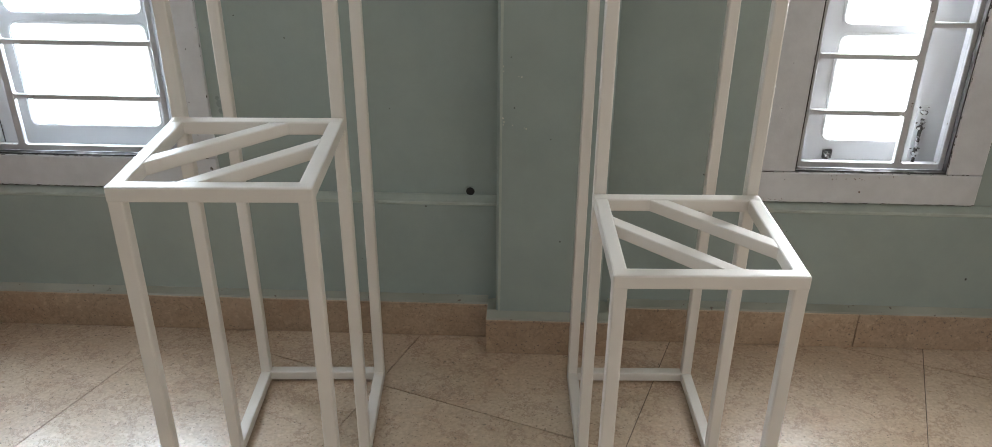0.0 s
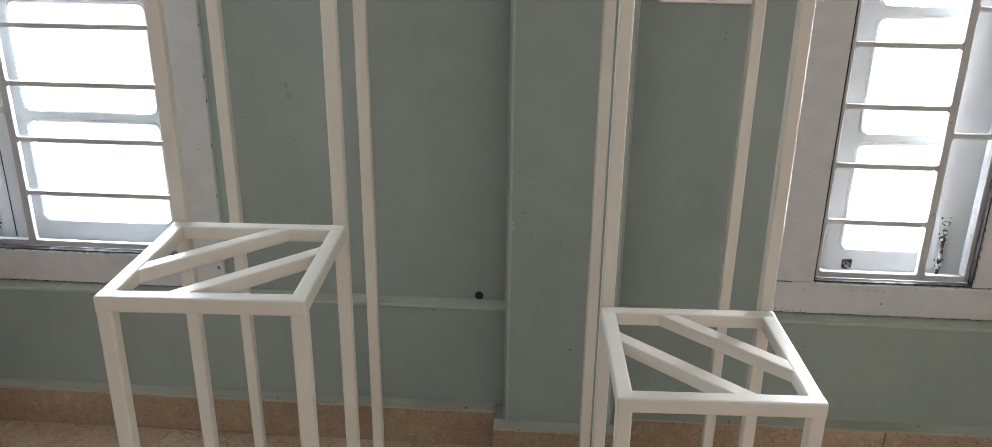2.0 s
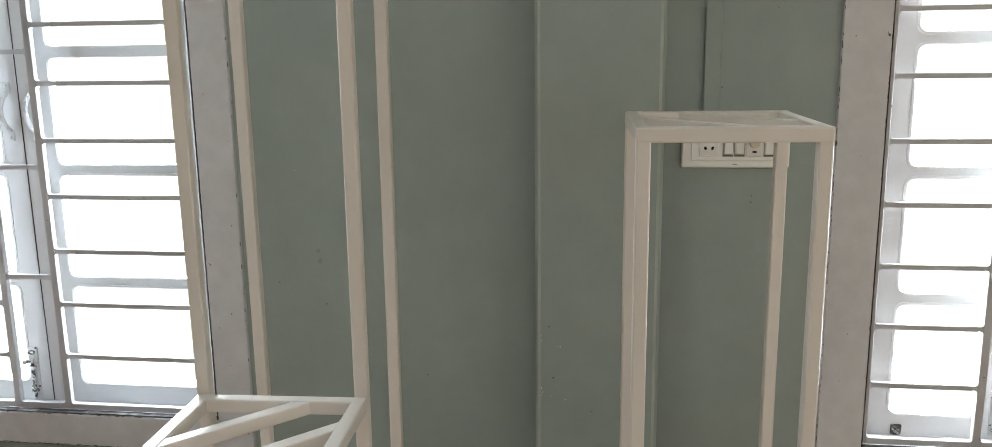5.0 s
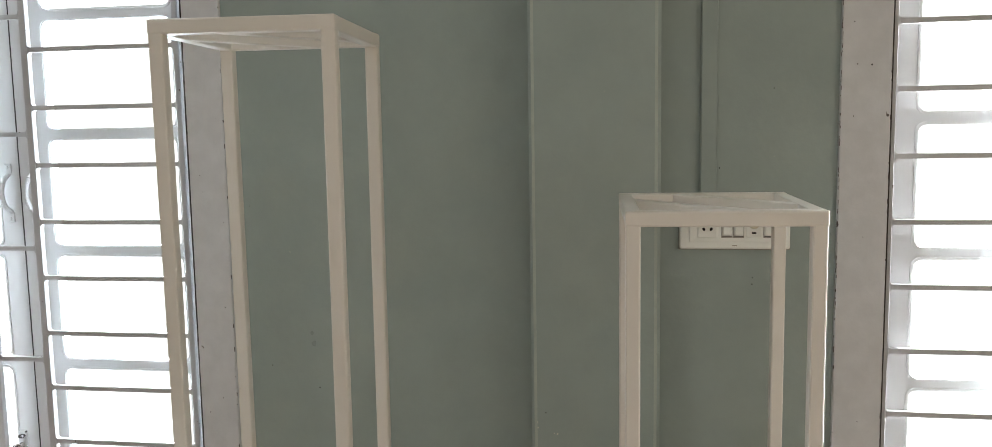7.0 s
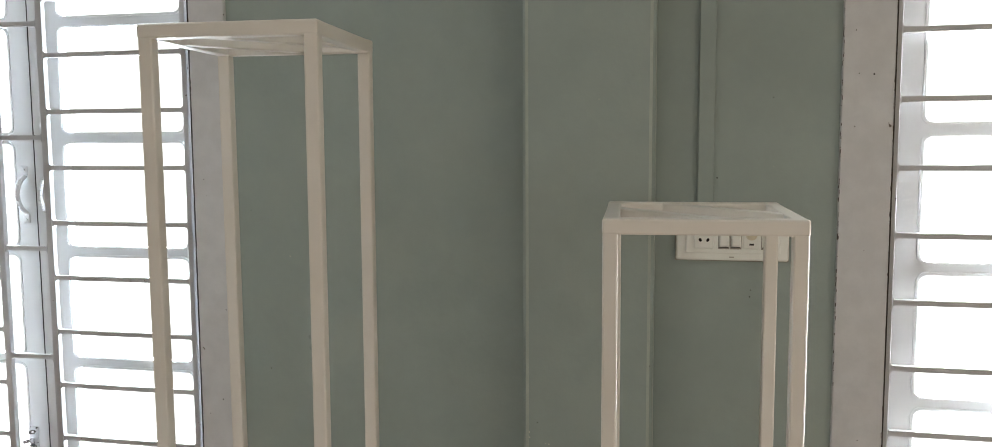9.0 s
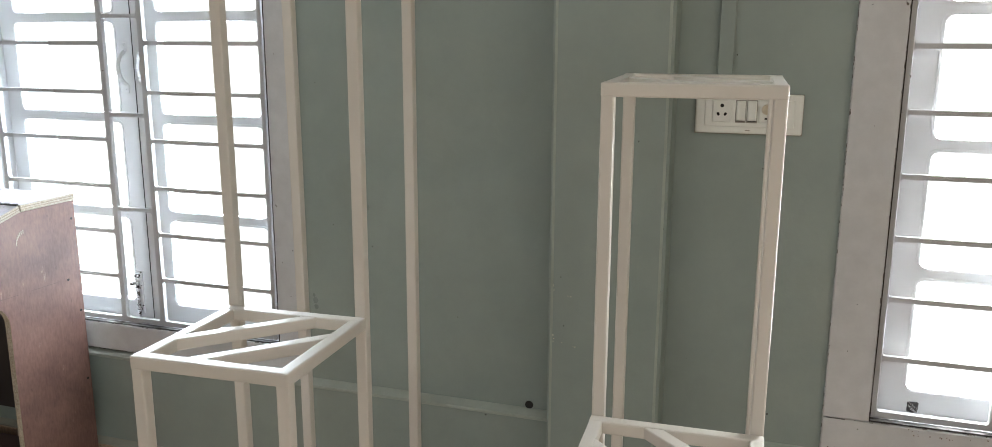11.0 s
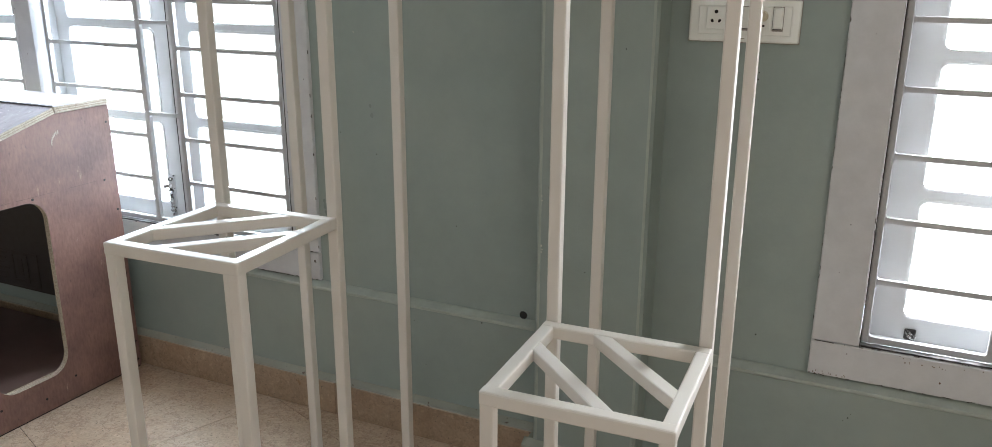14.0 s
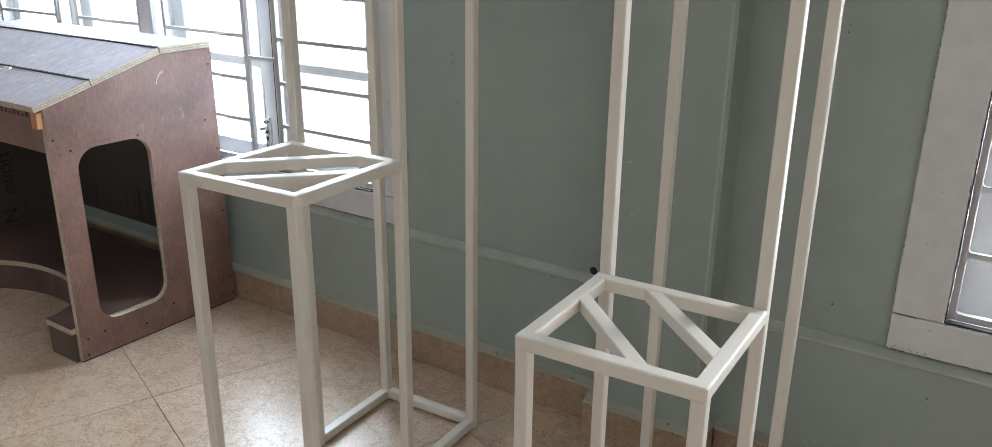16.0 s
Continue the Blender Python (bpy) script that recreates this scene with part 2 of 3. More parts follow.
DARK = plain("black_shade_and_screws", (0.012, 0.012, 0.012), 0.7)
PITTED = pitted()
SHADE_AND_MARK = plain("grey_gap_shade_and_mark", (0.30, 0.28, 0.25), 0.6)
INK_AND_SHADE = plain("black_ink_and_gap_shade", (0.035, 0.03, 0.03), 0.6)
STAMP = plain("faded_black_stamp", (0.040, 0.030, 0.028), 0.6, 0.0, 60.0)
HINGE = plain("dark_hinge_steel", (0.06, 0.055, 0.055), 0.45, 0.6, 120.0)
COPPER = plain("orange_wood", (0.50, 0.23, 0.11), 0.5)
TIE = plain("white_nylon", (0.82, 0.83, 0.85), 0.35)
WHITE_CEILING = plain("white_ceiling_paint", (0.78, 0.78, 0.76), 0.7, 0.0, 4.0)
PALE = plain("pale_strip", (0.365, 0.405, 0.365), 0.5, 0.0, 14.0)
ROOM = plain("cream_wall_paint", (0.455, 0.412, 0.352), 0.6, 0.0, 3.0)
CRACK = plain("dark_old_putty", (0.055, 0.042, 0.035), 0.8)
GAP = broken_gap()
CEMENT = enamel("smeared_cement", (0.245, 0.255, 0.215), (0.36, 0.37, 0.32), 0.65, 0.04)
PENCIL = plain("faint_pencil", (0.085, 0.052, 0.046), 0.6)
GLASS = glass()

# ---- mesh helpers ----


def box(bm, lo, hi, bevel=0.0, segments=1):
    """A box from corner to corner, with eased edges, added to bm."""
    made = bmesh.ops.create_cube(bm, size=1.0)["verts"]
    lo, hi = Vector(lo), Vector(hi)
    for v in made:
        v.co = Vector([lo[i] + (v.co[i] + 0.5) * (hi[i] - lo[i]) for i in range(3)])
    if bevel:
        edges = list({e for v in made for e in v.link_edges})
        bmesh.ops.bevel(bm, geom=edges, offset=bevel, segments=segments, profile=0.5, affect="EDGES")
    return bm


def cyl(bm, a, b, r, n=16, r2=None):
    """A capped round bar from a to b, added to bm."""
    a, b = Vector(a), Vector(b)
    m = Matrix.Translation((a + b) / 2) @ (b - a).to_track_quat("Z", "Y").to_matrix().to_4x4()
    bmesh.ops.create_cone(bm, cap_ends=True, segments=n, radius1=r, radius2=r if r2 is None else r2, depth=(b - a).length, matrix=m)
    return bm


def mesh_of(name, bm, mats):
    me = bpy.data.meshes.new(name)
    bmesh.ops.recalc_face_normals(bm, faces=bm.faces)
    bm.to_mesh(me)
    bm.free()
    for m in mats if isinstance(mats, (list, tuple)) else (mats,):
        me.materials.append(m)
    return me


def part(name, bm, mats, parent=None, label=""):
    """One mesh object out of bm, under a thing or a part."""
    ob = new(name, mesh_of(name, bm, mats))
    if parent:
        ob.parent = parent
    return tagged(ob, label)


def one(lo, hi, bevel=0.0, segments=1):
    return box(bmesh.new(), lo, hi, bevel, segments)


def thing(name, label, category, m=None, group="", kind=""):
    ob = new(name)
    ob.empty_display_size = 0.1
    if m:
        ob.matrix_basis = m
    return tagged(ob, label, category, group, kind)


def slab(bm, outline, holes, axis, at, thick, edge=0):
    """A flat board: an outline with holes in the two other axes, from at to at + thick along axis. Sawn edges take material number edge."""
    others = [i for i in range(3) if i != axis]
    edges = []
    for loop in (outline, *holes):
        vs = []
        for p in loop:
            co = [0, 0, 0]
            co[others[0]], co[others[1]], co[axis] = p[0], p[1], at
            vs.append(bm.verts.new(co))
        edges += [bm.edges.new((vs[i], vs[(i + 1) % len(vs)])) for i in range(len(vs))]
    faces = [g for g in bmesh.ops.triangle_fill(bm, use_beauty=True, use_dissolve=False, edges=edges)["geom"] if isinstance(g, bmesh.types.BMFace)]
    made = bmesh.ops.extrude_face_region(bm, geom=faces)["geom"]
    step = [0, 0, 0]
    step[axis] = thick
    moved = [g for g in made if isinstance(g, bmesh.types.BMVert)]
    bmesh.ops.translate(bm, verts=moved, vec=step)
    bm.normal_update()
    for f in bm.faces:
        if abs(f.normal[axis]) < 0.5:
            f.material_index = edge
    return bm


def rounded(x0, x1, y0, y1, r, n=5):
    """The outline of a rectangle with round corners."""
    pts = []
    for cx, cy, a0 in ((x1 - r, y1 - r, 0), (x0 + r, y1 - r, 90), (x0 + r, y0 + r, 180), (x1 - r, y0 + r, 270)):
        pts += [(cx + r * math.cos(radians(a0 + 90 * k / n)), cy + r * math.sin(radians(a0 + 90 * k / n))) for k in range(n + 1)]
    return pts


# ---- structure ----
WEST, EAST, SOUTH, TOP = -3.3, 2.3, -2.7, 2.95
WALL, LOWER, LEDGE, THICK = 2.08, 2.060, 0.398, 0.24
SILL, HEAD = 0.485, 2.10

# north wall, with the two wide windows and the narrow one
bm = bmesh.new()
holes = [(-2.852, -0.739), (0.776, 1.172)]
xs = [WEST - THICK] + [v for h in holes for v in h] + [EAST + THICK]
for k in range(0, len(xs), 2):
    box(bm, (xs[k], WALL, 0), (xs[k + 1], WALL + THICK, TOP))
for a, b in holes:
    box(bm, (a, WALL, 0), (b, WALL + THICK, SILL - 0.005))
    box(bm, (a, WALL, HEAD + 0.01), (b, WALL + THICK, TOP))
tagged(part("wall_north", bm, PAINT), "teal-grey painted plaster wall with window openings", "wall", kind="structure")

# thicker lower part of that wall, with its rounded cap
bm = bmesh.new()
for a, b in ((WEST, 0.0564), (0.3264, EAST)):
    row = ((WALL + 0.01, 0.0), (LOWER, 0.0), (LOWER, LEDGE - 0.014), (LOWER - 0.003, LEDGE - 0.011), (LOWER - 0.002, LEDGE - 0.006), (WALL - 0.006, LEDGE + 0.004), (WALL + 0.01, LEDGE + 0.006))
    vs = [bm.verts.new((x, y, z)) for x in (a, b) for y, z in row]
    n = len(row)
    for k in range(n):
        bm.faces.new((vs[k], vs[(k + 1) % n], vs[n + (k + 1) % n], vs[n + k]))
    bm.faces.new(vs[:n]), bm.faces.new(vs[n:])
tagged(part("wall_dado", bm, PAINT), "proud lower wall with a rounded painted ledge", "wall", kind="structure")

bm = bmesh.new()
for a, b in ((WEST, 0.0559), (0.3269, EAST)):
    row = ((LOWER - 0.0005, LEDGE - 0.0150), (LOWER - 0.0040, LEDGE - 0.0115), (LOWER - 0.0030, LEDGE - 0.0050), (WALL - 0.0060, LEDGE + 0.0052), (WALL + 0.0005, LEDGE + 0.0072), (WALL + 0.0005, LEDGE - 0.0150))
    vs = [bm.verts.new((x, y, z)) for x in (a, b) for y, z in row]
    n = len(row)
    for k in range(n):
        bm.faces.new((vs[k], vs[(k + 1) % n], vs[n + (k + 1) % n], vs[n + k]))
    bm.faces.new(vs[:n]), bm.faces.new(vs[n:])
tagged(part("trim_ledge", bm, PALE), "pale strip along the wall ledge", "ledge", kind="structure")
bm = bmesh.new()
for a in (0.0629, 0.3139):
    box(bm, (a, 1.9844, 0.112), (a + 0.006, 1.990, TOP - 0.003))
tagged(part("trim_corner", bm, PALE), "pale edges of the painted pilaster", "trim", kind="structure")
tagged(part("wall_pilaster", one((0.0564, 1.985, 0), (0.3264, WALL + 0.02, TOP - 0.002), 0.007, 1), PAINT), "teal-grey painted flat pilaster on the wall", "pilaster", kind="structure")
tagged(part("wall_west", one((WEST - THICK, SOUTH - THICK, 0), (WEST, WALL, TOP)), ROOM), "cream painted side wall", "wall", kind="structure")
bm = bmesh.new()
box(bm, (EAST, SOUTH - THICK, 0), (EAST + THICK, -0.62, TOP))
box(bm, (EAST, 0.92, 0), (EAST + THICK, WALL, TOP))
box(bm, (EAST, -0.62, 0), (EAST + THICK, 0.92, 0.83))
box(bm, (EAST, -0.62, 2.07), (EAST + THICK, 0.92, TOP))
tagged(part("wall_east", bm, ROOM), "unseen cream side wall with an opening added for fill", "wall", kind="structure")
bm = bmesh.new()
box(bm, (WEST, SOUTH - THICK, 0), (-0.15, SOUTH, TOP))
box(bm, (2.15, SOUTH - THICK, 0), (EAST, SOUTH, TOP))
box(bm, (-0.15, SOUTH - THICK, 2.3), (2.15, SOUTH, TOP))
tagged(part("wall_south", bm, ROOM), "unseen cream wall with a wide opening added for fill", "wall", kind="structure")
tagged(part("ceiling", one((WEST - THICK, SOUTH - THICK, TOP), (EAST + THICK, WALL + THICK, TOP + 0.15)), WHITE_CEILING), "plain white painted ceiling", "ceiling", kind="structure")
tagged(part("ground", one((-30, -30, -0.4), (30, 30, -0.25)), plain("outside_paving", (0.32, 0.3, 0.27), 0.8)), "pale paving outside the building", "ground", kind="structure")
tagged(part("backdrop", one((-24, 3.6, -0.25), (24, 3.65, 9)), glow("bright_overcast_haze", (1.0, 1.0, 1.0), 1.6)), "bright white haze outside the windows", "backdrop", kind="structure")

# plaster fillet over the skirting
bm = bmesh.new()
for a, b in ((0.034, 0.0585), (0.3275, 0.352)):
    lo, hi = (0.1015, 0.107) if a < 0.1 else (0.107, 0.1015)
    vs = [bm.verts.new(p) for p in ((a, 1.964, 0.103), (b, 1.964, 0.103), (b, 2.062, 0.103), (a, 2.062, 0.103), (a, 1.964, lo + 0.003), (b, 1.964, hi + 0.003), (b, 2.062, hi + 0.005), (a, 2.062, lo + 0.005))]
    for f in ((0, 1, 2, 3), (4, 5, 6, 7), (0, 1, 5, 4), (1, 2, 6, 5), (2, 3, 7, 6), (3, 0, 4, 7)):
        bm.faces.new([vs[k] for k in f])
for a, b, y in ((WEST, 0.034, 2.037), (0.352, EAST, 2.037), (0.034, 0.352, 1.962)):
    back = LOWER + 0.002 if y > 2 else 1.987
    vs = [bm.verts.new((x, yy, z)) for x in (a, b) for yy, z in ((back, 0.103), (y, 0.103), (y + 0.002, 0.108), (back, 0.119))]
    for k in range(4):
        bm.faces.new((vs[k], vs[(k + 1) % 4], vs[4 + (k + 1) % 4], vs[4 + k]))
    bm.faces.new(vs[:4]), bm.faces.new(vs[4:])
tagged(part("trim", bm, CEMENT), "smeared pale cement fillet along the skirting", "trim", kind="structure")


# ---- windows ----
def handle_mesh(x, z0, z1, y):
    """A bow handle with two screwed feet."""
    bm = bmesh.new()
    pts = [Vector((x, y - 0.030 * math.sin(math.pi * k / 8) ** 0.6, z0 + (z1 - z0) * k / 8)) for k in range(9)]
    for a, b in zip(pts, pts[1:]):
        cyl(bm, a, b, 0.006, 10)
    for z, s in ((z0, -1), (z1, 1)):
        box(bm, (x - 0.010, y - 0.004, min(z, z + s * 0.026)), (x + 0.010, y + 0.001, max(z, z + s * 0.026)), 0.002)
        cyl(bm, (x, y - 0.007, z + s * 0.016), (x, y - 0.003, z + s * 0.016), 0.004, 8)
    return bm


def bolt_mesh(x, z0, z1, y):
    """A tower bolt: painted back plate, bare rod, keepers, screws and a knob."""
    bm = bmesh.new()
    box(bm, (x - 0.013, y - 0.003, z0), (x + 0.013, y + 0.001, z1), 0.001)
    for f in bm.faces:
        f.material_index = 1
    cyl(bm, (x, y - 0.009, z0 - 0.01), (x, y - 0.009, z1 - 0.03), 0.0045, 12)
    for f in (0.1, 0.6, 0.9):
        z = z0 + (z1 - z0) * f
        box(bm, (x - 0.009, y - 0.014, z - 0.005), (x + 0.009, y - 0.002, z + 0.005), 0.003)
        for sx in (-1, 1):
            cyl(bm, (x + sx * 0.010, y - 0.005, z + 0.011), (x + sx * 0.010, y - 0.002, z + 0.011), 0.0025, 8)
    cyl(bm, (x, y - 0.009, z0 + (z1 - z0) * 0.74), (x - 0.010, y - 0.028, z0 + (z1 - z0) * 0.74), 0.004, 10)
    return bm


BAR = 0.0055  # half the thickness of a grille bar
FILLET = 0.007  # radius of the weld fillets in the corners of the cells


def fillet(x, z, sx, sz):
    """A concave quarter round that leaves the upright at (x, z + sz * FILLET) and meets the bar at (x + sx * FILLET, z)."""
    cx, cz = x + sx * FILLET, z + sz * FILLET
    return [(cx - sx * FILLET * math.cos(a), cz - sz * FILLET * math.sin(a)) for a in [radians(15 * k) for k in range(7)]]


def rung(lo, hi, z, y):
    """A flat bar welded between two uprights, running out into fillets at both ends."""
    line = fillet(lo, z + BAR, 1, 1) + fillet(hi, z + BAR, -1, 1)[::-1] + fillet(hi, z - BAR, -1, -1) + fillet(lo, z - BAR, 1, -1)[::-1]
    return slab(bmesh.new(), line, [], 1, y, 0.012)


def grille(parent, columns, zs, narrow, z0, z1, y):
    """A welded flat-bar grille: uprights at the columns' borders, rungs in each column, a rail below."""
    g = part("grille", one((columns[0] - 0.014, y, z0 - 0.014), (columns[0], y + 0.014, z1), 0.0015), GRILLE, parent, "grey-white welded steel bars")
    part("grille_upright", one((columns[-1], y, z0 - 0.014), (columns[-1] + 0.014, y + 0.014, z1), 0.0015), GRILLE, g)
    line = [(columns[-1], z0 - 0.014), (columns[0], z0 - 0.014)]
    for k, (a, b) in enumerate(zip(columns, columns[1:])):
        lo, hi = a + (0.009 if k else 0), b - (0.009 if k < len(columns) - 2 else 0)
        line += fillet(lo, z0, 1, 1) + fillet(hi, z0, -1, 1)[::-1]
    part("grille_rail", slab(bmesh.new(), line, [], 1, y + 0.0004, 0.013), GRILLE, g)
    for x in columns[1:-1]:
        part("grille_upright", one((x - 0.009, y + 0.0002, z0), (x + 0.009, y + 0.0142, z1), 0.0015), GRILLE, g)
    for k, (a, b) in enumerate(zip(columns, columns[1:])):
        for z in narrow if k == 1 else zs:
            lo = a + (0.009 if k else 0)
            hi = b - (0.009 if k < len(columns) - 2 else 0)
            part("grille_bar", rung(lo, hi, z, y + 0.001), GRILLE, g)
    return g


DEEP = 0.026  # depth of a casement


def sash(parent, x0, x1, openings, z0, z1, y, rails, foot=0.054):
    """A pressed-steel casement: openings with round corners between its rails, deep inner edges and a pane at the back."""
    cuts = [z0 + foot, *rails, z1 - 0.06]
    holes = []
    for a, b in openings:
        if b - a < 0.05:
            holes.append(rounded(a, b, cuts[0], cuts[-1], 0.4 * (b - a), 4))
            continue
        for k in range(len(cuts) - 1):
            lo = cuts[k] + (0.014 if k else 0)
            hi = cuts[k + 1] - (0.014 if k < len(cuts) - 2 else 0)
            holes.append(rounded(a, b, lo, hi, min(0.017, 0.45 * (b - a)), 4))
    s = part("sash", slab(bmesh.new(), [(x0, z0), (x1, z0), (x1, z1), (x0, z1)], holes, 1, y, DEEP), SASH, parent, "pale steel casement with rounded openings")
    for a, b in openings:
        for k in range(len(cuts) - 1 if b - a > 0.05 else 0):
            lo = cuts[k] + (0.014 if k else 0)
            hi = cuts[k + 1] - (0.014 if k < len(cuts) - 2 else 0)
            outer, inner = rounded(a - 0.0065, b + 0.0065, lo - 0.0065, hi + 0.0065, 0.022, 5), rounded(a - 0.0025, b + 0.0025, lo - 0.0025, hi + 0.0025, 0.019, 5)
            part("rim", slab(bmesh.new(), outer, [inner], 1, y - 0.0028, 0.0026), SASH, s)
    pane = part("pane", one((x0 + 0.006, y + DEEP - 0.006, z0 + 0.01), (x1 - 0.006, y + DEEP - 0.003, z1 - 0.01)), GLASS, s)
    pane.visible_shadow = False
    return s


RUNGS = [0.6388 + 0.1375 * k for k in range(11)]
NARROW = [0.8465 + 0.2775 * k for k in range(5)]
RAILS = [0.8215 + 0.2893 * k for k in range(5)]
GY, SY = 2.090, 2.150


def architrave(parent, x0, x1, z0, z1, w_l, w_r, w_b):
    """Flat painted boards round the opening, standing a little off the plaster."""
    front, back = WALL - 0.012, WALL + 0.03
    part("frame_board", one((x0, front, z0 + w_b + 0.001), (x0 + w_l, back, z1), 0.003, 2), OLD_WHITE, parent)
    part("frame_board", one((x1 - w_r, front, z0 + w_b + 0.001), (x1, back, z1), 0.003, 2), OLD_WHITE, parent)
    part("sill_board", one((x0, front - 0.001, z0), (x1, back, z0 + w_b), 0.003, 2), OLD_WHITE, parent)
    part("head_board", one((x0 - 0.0, front, z1 + 0.001), (x1, back, z1 + 0.09), 0.003, 2), OLD_WHITE, parent)


def lining(parent, x0, x1, z0, z1):
    """The painted reveal boards behind the grille."""
    for lo, hi in (((x0 - 0.006, WALL + 0.031, z0), (x0, WALL + THICK + 0.01, z1)), ((x1, WALL + 0.031, z0), (x1 + 0.006, WALL + THICK + 0.01, z1)), ((x0, WALL + 0.031, z0 - 0.004), (x1, WALL + THICK + 0.01, z0 - 0.0005))):
        part("reveal_board", one(lo, hi), OLD_WHITE, parent)


def wide_window(name, dx):
    """A double casement behind a three-column grille."""
    w = thing(name, "white double casement window behind a welded bar grille", "window", kind="structure")
    grille(w, [dx - 1.700, dx - 1.301, dx - 1.160, dx - 0.780], RUNGS, NARROW, 0.511, HEAD, GY)
    right = sash(w, dx - 1.2400, dx - 0.752, [(dx - 1.153, dx - 0.816)], 0.492, HEAD, SY, RAILS)
    left = sash(w, dx - 1.730, dx - 1.2424, [(dx - 1.672, dx - 1.304)], 0.492, HEAD, SY + 0.001, RAILS)
    part("meeting_gap_shade", one((dx - 1.2422, SY - 0.0012, 0.494), (dx - 1.2402, SY + 0.0050, HEAD - 0.004)), INK_AND_SHADE, right, "dark strip painting the shaded gap between the meeting stiles")
    part("handle", handle_mesh(dx - 1.272, 1.208, 1.304, SY), SASH, left, "bow-shaped pull handle")
    part("handle", handle_mesh(dx - 1.206, 1.208, 1.304, SY), SASH, right, "bow-shaped pull handle")
    part("tower_bolt", bolt_mesh(dx - 1.287, 0.508, 0.640, SY), [PITTED, SASH], left, "worn zinc tower bolt")
    lining(w, dx - 1.734, dx - 0.748, 0.492, HEAD)
    return w


w1 = wide_window("window_1", 0.0)
architrave(w1, -1.814, -0.654, 0.408, HEAD, 0.072, 0.090, 0.084)
w2 = wide_window("window_2", -1.076)
architrave(w2, -2.917, -1.8145, 0.408, HEAD, 0.09, 0.006, 0.084)

w3 = thing("window_3", "narrow white casement window behind a welded bar grille", "window", kind="structure")
grille(w3, [0.806, 1.042, 1.143], RUNGS, [z + 0.006 for z in NARROW], 0.511, HEAD, GY)
s3 = sash(w3, 0.790, 1.158, [(0.869, 1.060)], 0.494, HEAD, SY, [z + 0.004 for z in RAILS], 0.055)
part("tower_bolt", bolt_mesh(1.102, 0.506, 0.640, SY), [PITTED, SASH], s3, "worn zinc tower bolt")
part("clip", cyl(one((0.876, SY - 0.006, 0.496), (0.900, SY + 0.001, 0.522), 0.002), (0.888, SY - 0.012, 0.509), (0.888, SY - 0.004, 0.509), 0.006, 10), PITTED, s3, "small zinc clip")
lining(w3, 0.786, 1.162, 0.492, HEAD)
architrave(w3, 0.691, 1.244, 0.410, HEAD, 0.0985, 0.088, 0.081)

def cracks(parent, seed, runs):
    """Dark broken edges of old paint: slivers along each run (x0, z0, x1, z1, y), uneven in length and gap."""
    rng = random.Random(seed)
    bm = bmesh.new()
    for x0, z0, x1, z1, y, fill in runs:
        length = math.hypot(x1 - x0, z1 - z0)
        ux, uz = (x1 - x0) / length, (z1 - z0) / length
        at = 0.0
        while at < length:
            step = rng.uniform(0.0015, 0.011)
            if rng.random() < 0.6 * fill:
                w, off = rng.uniform(0.0001, 0.0006), rng.uniform(-0.0010, 0.0010)
                cx0, cz0, cx1, cz1 = x0 + ux * at, z0 + uz * at, x0 + ux * min(length, at + step), z0 + uz * min(length, at + step)
                lo = (min(cx0, cx1) - uz * w + uz * off, y - 0.0006, min(cz0, cz1) - ux * w + ux * off)
                hi = (max(cx0, cx1) + uz * w + uz * off, y + 0.002, max(cz0, cz1) + ux * w + ux * off)
                box(bm, lo, hi)
            at += step
    tagged(part("paint_crack", bm, CRACK, parent, "dark broken paint edge"), kind="stuff")


FY = WALL - 0.012
part("joint_shade", one((0.7898, 2.0705, 0.4925), (0.7921, 2.0880, HEAD - 0.002)), GAP, w3, "dark strip painting the shade in the joint beside the grille")
part("joint_shade", one((0.7927, 2.0705, 0.4925), (1.1560, 2.0880, 0.4962)), GAP, w3, "dark strip painting the shade in the joint under the grille")
part("joint_shade", one((1.1532, 2.0705, 0.4963), (1.1560, 2.0880, 1.2)), GAP, w3, "dark strip painting the shade in the joint beside the grille")
cracks(w3, 5, [(0.6915, 0.41, 0.6915, HEAD, FY + 0.0005, 0.5), (0.7890, 0.50, 0.7890, HEAD, FY, 0.35), (0.691, 0.4915, 0.80, 0.4915, FY - 0.001, 0.7), (0.80, 0.4920, 1.17, 0.4920, FY - 0.001, 0.4), (1.1565, 0.50, 1.1565, 1.1, FY, 0.5), (1.150, 0.4925, 1.244, 0.4925, FY - 0.001, 0.6), (0.692, 0.4110, 0.80, 0.4110, FY - 0.001, 1.0), (0.80, 0.4110, 1.244, 0.4110, FY - 0.001, 0.5), (1.2435, 0.41, 1.2435, 1.0, FY + 0.0005, 0.35)])
part("joint_shade", one((-0.7478, 2.0705, 0.494), (-0.7445, 2.0880, HEAD - 0.002)), GAP, w1, "dark strip painting the shade in the joint beside the grille")
part("joint_shade", one((-1.7400, 2.0705, 0.4930), (-0.7479, 2.0880, 0.4965)), GAP, w1, "dark strip painting the shade in the joint under the grille")
cracks(w1, 9, [(-0.6545, 0.41, -0.6545, HEAD, FY + 0.0005, 0.12), (-0.7435, 0.50, -0.7435, HEAD, FY, 0.3), (-1.74, 0.4928, -0.66, 0.4928, FY - 0.001, 0.35), (-1.74, 0.4090, -0.66, 0.4090, FY - 0.001, 1.0), (-1.74, 0.4105, -0.66, 0.4105, FY - 0.001, 0.6)])

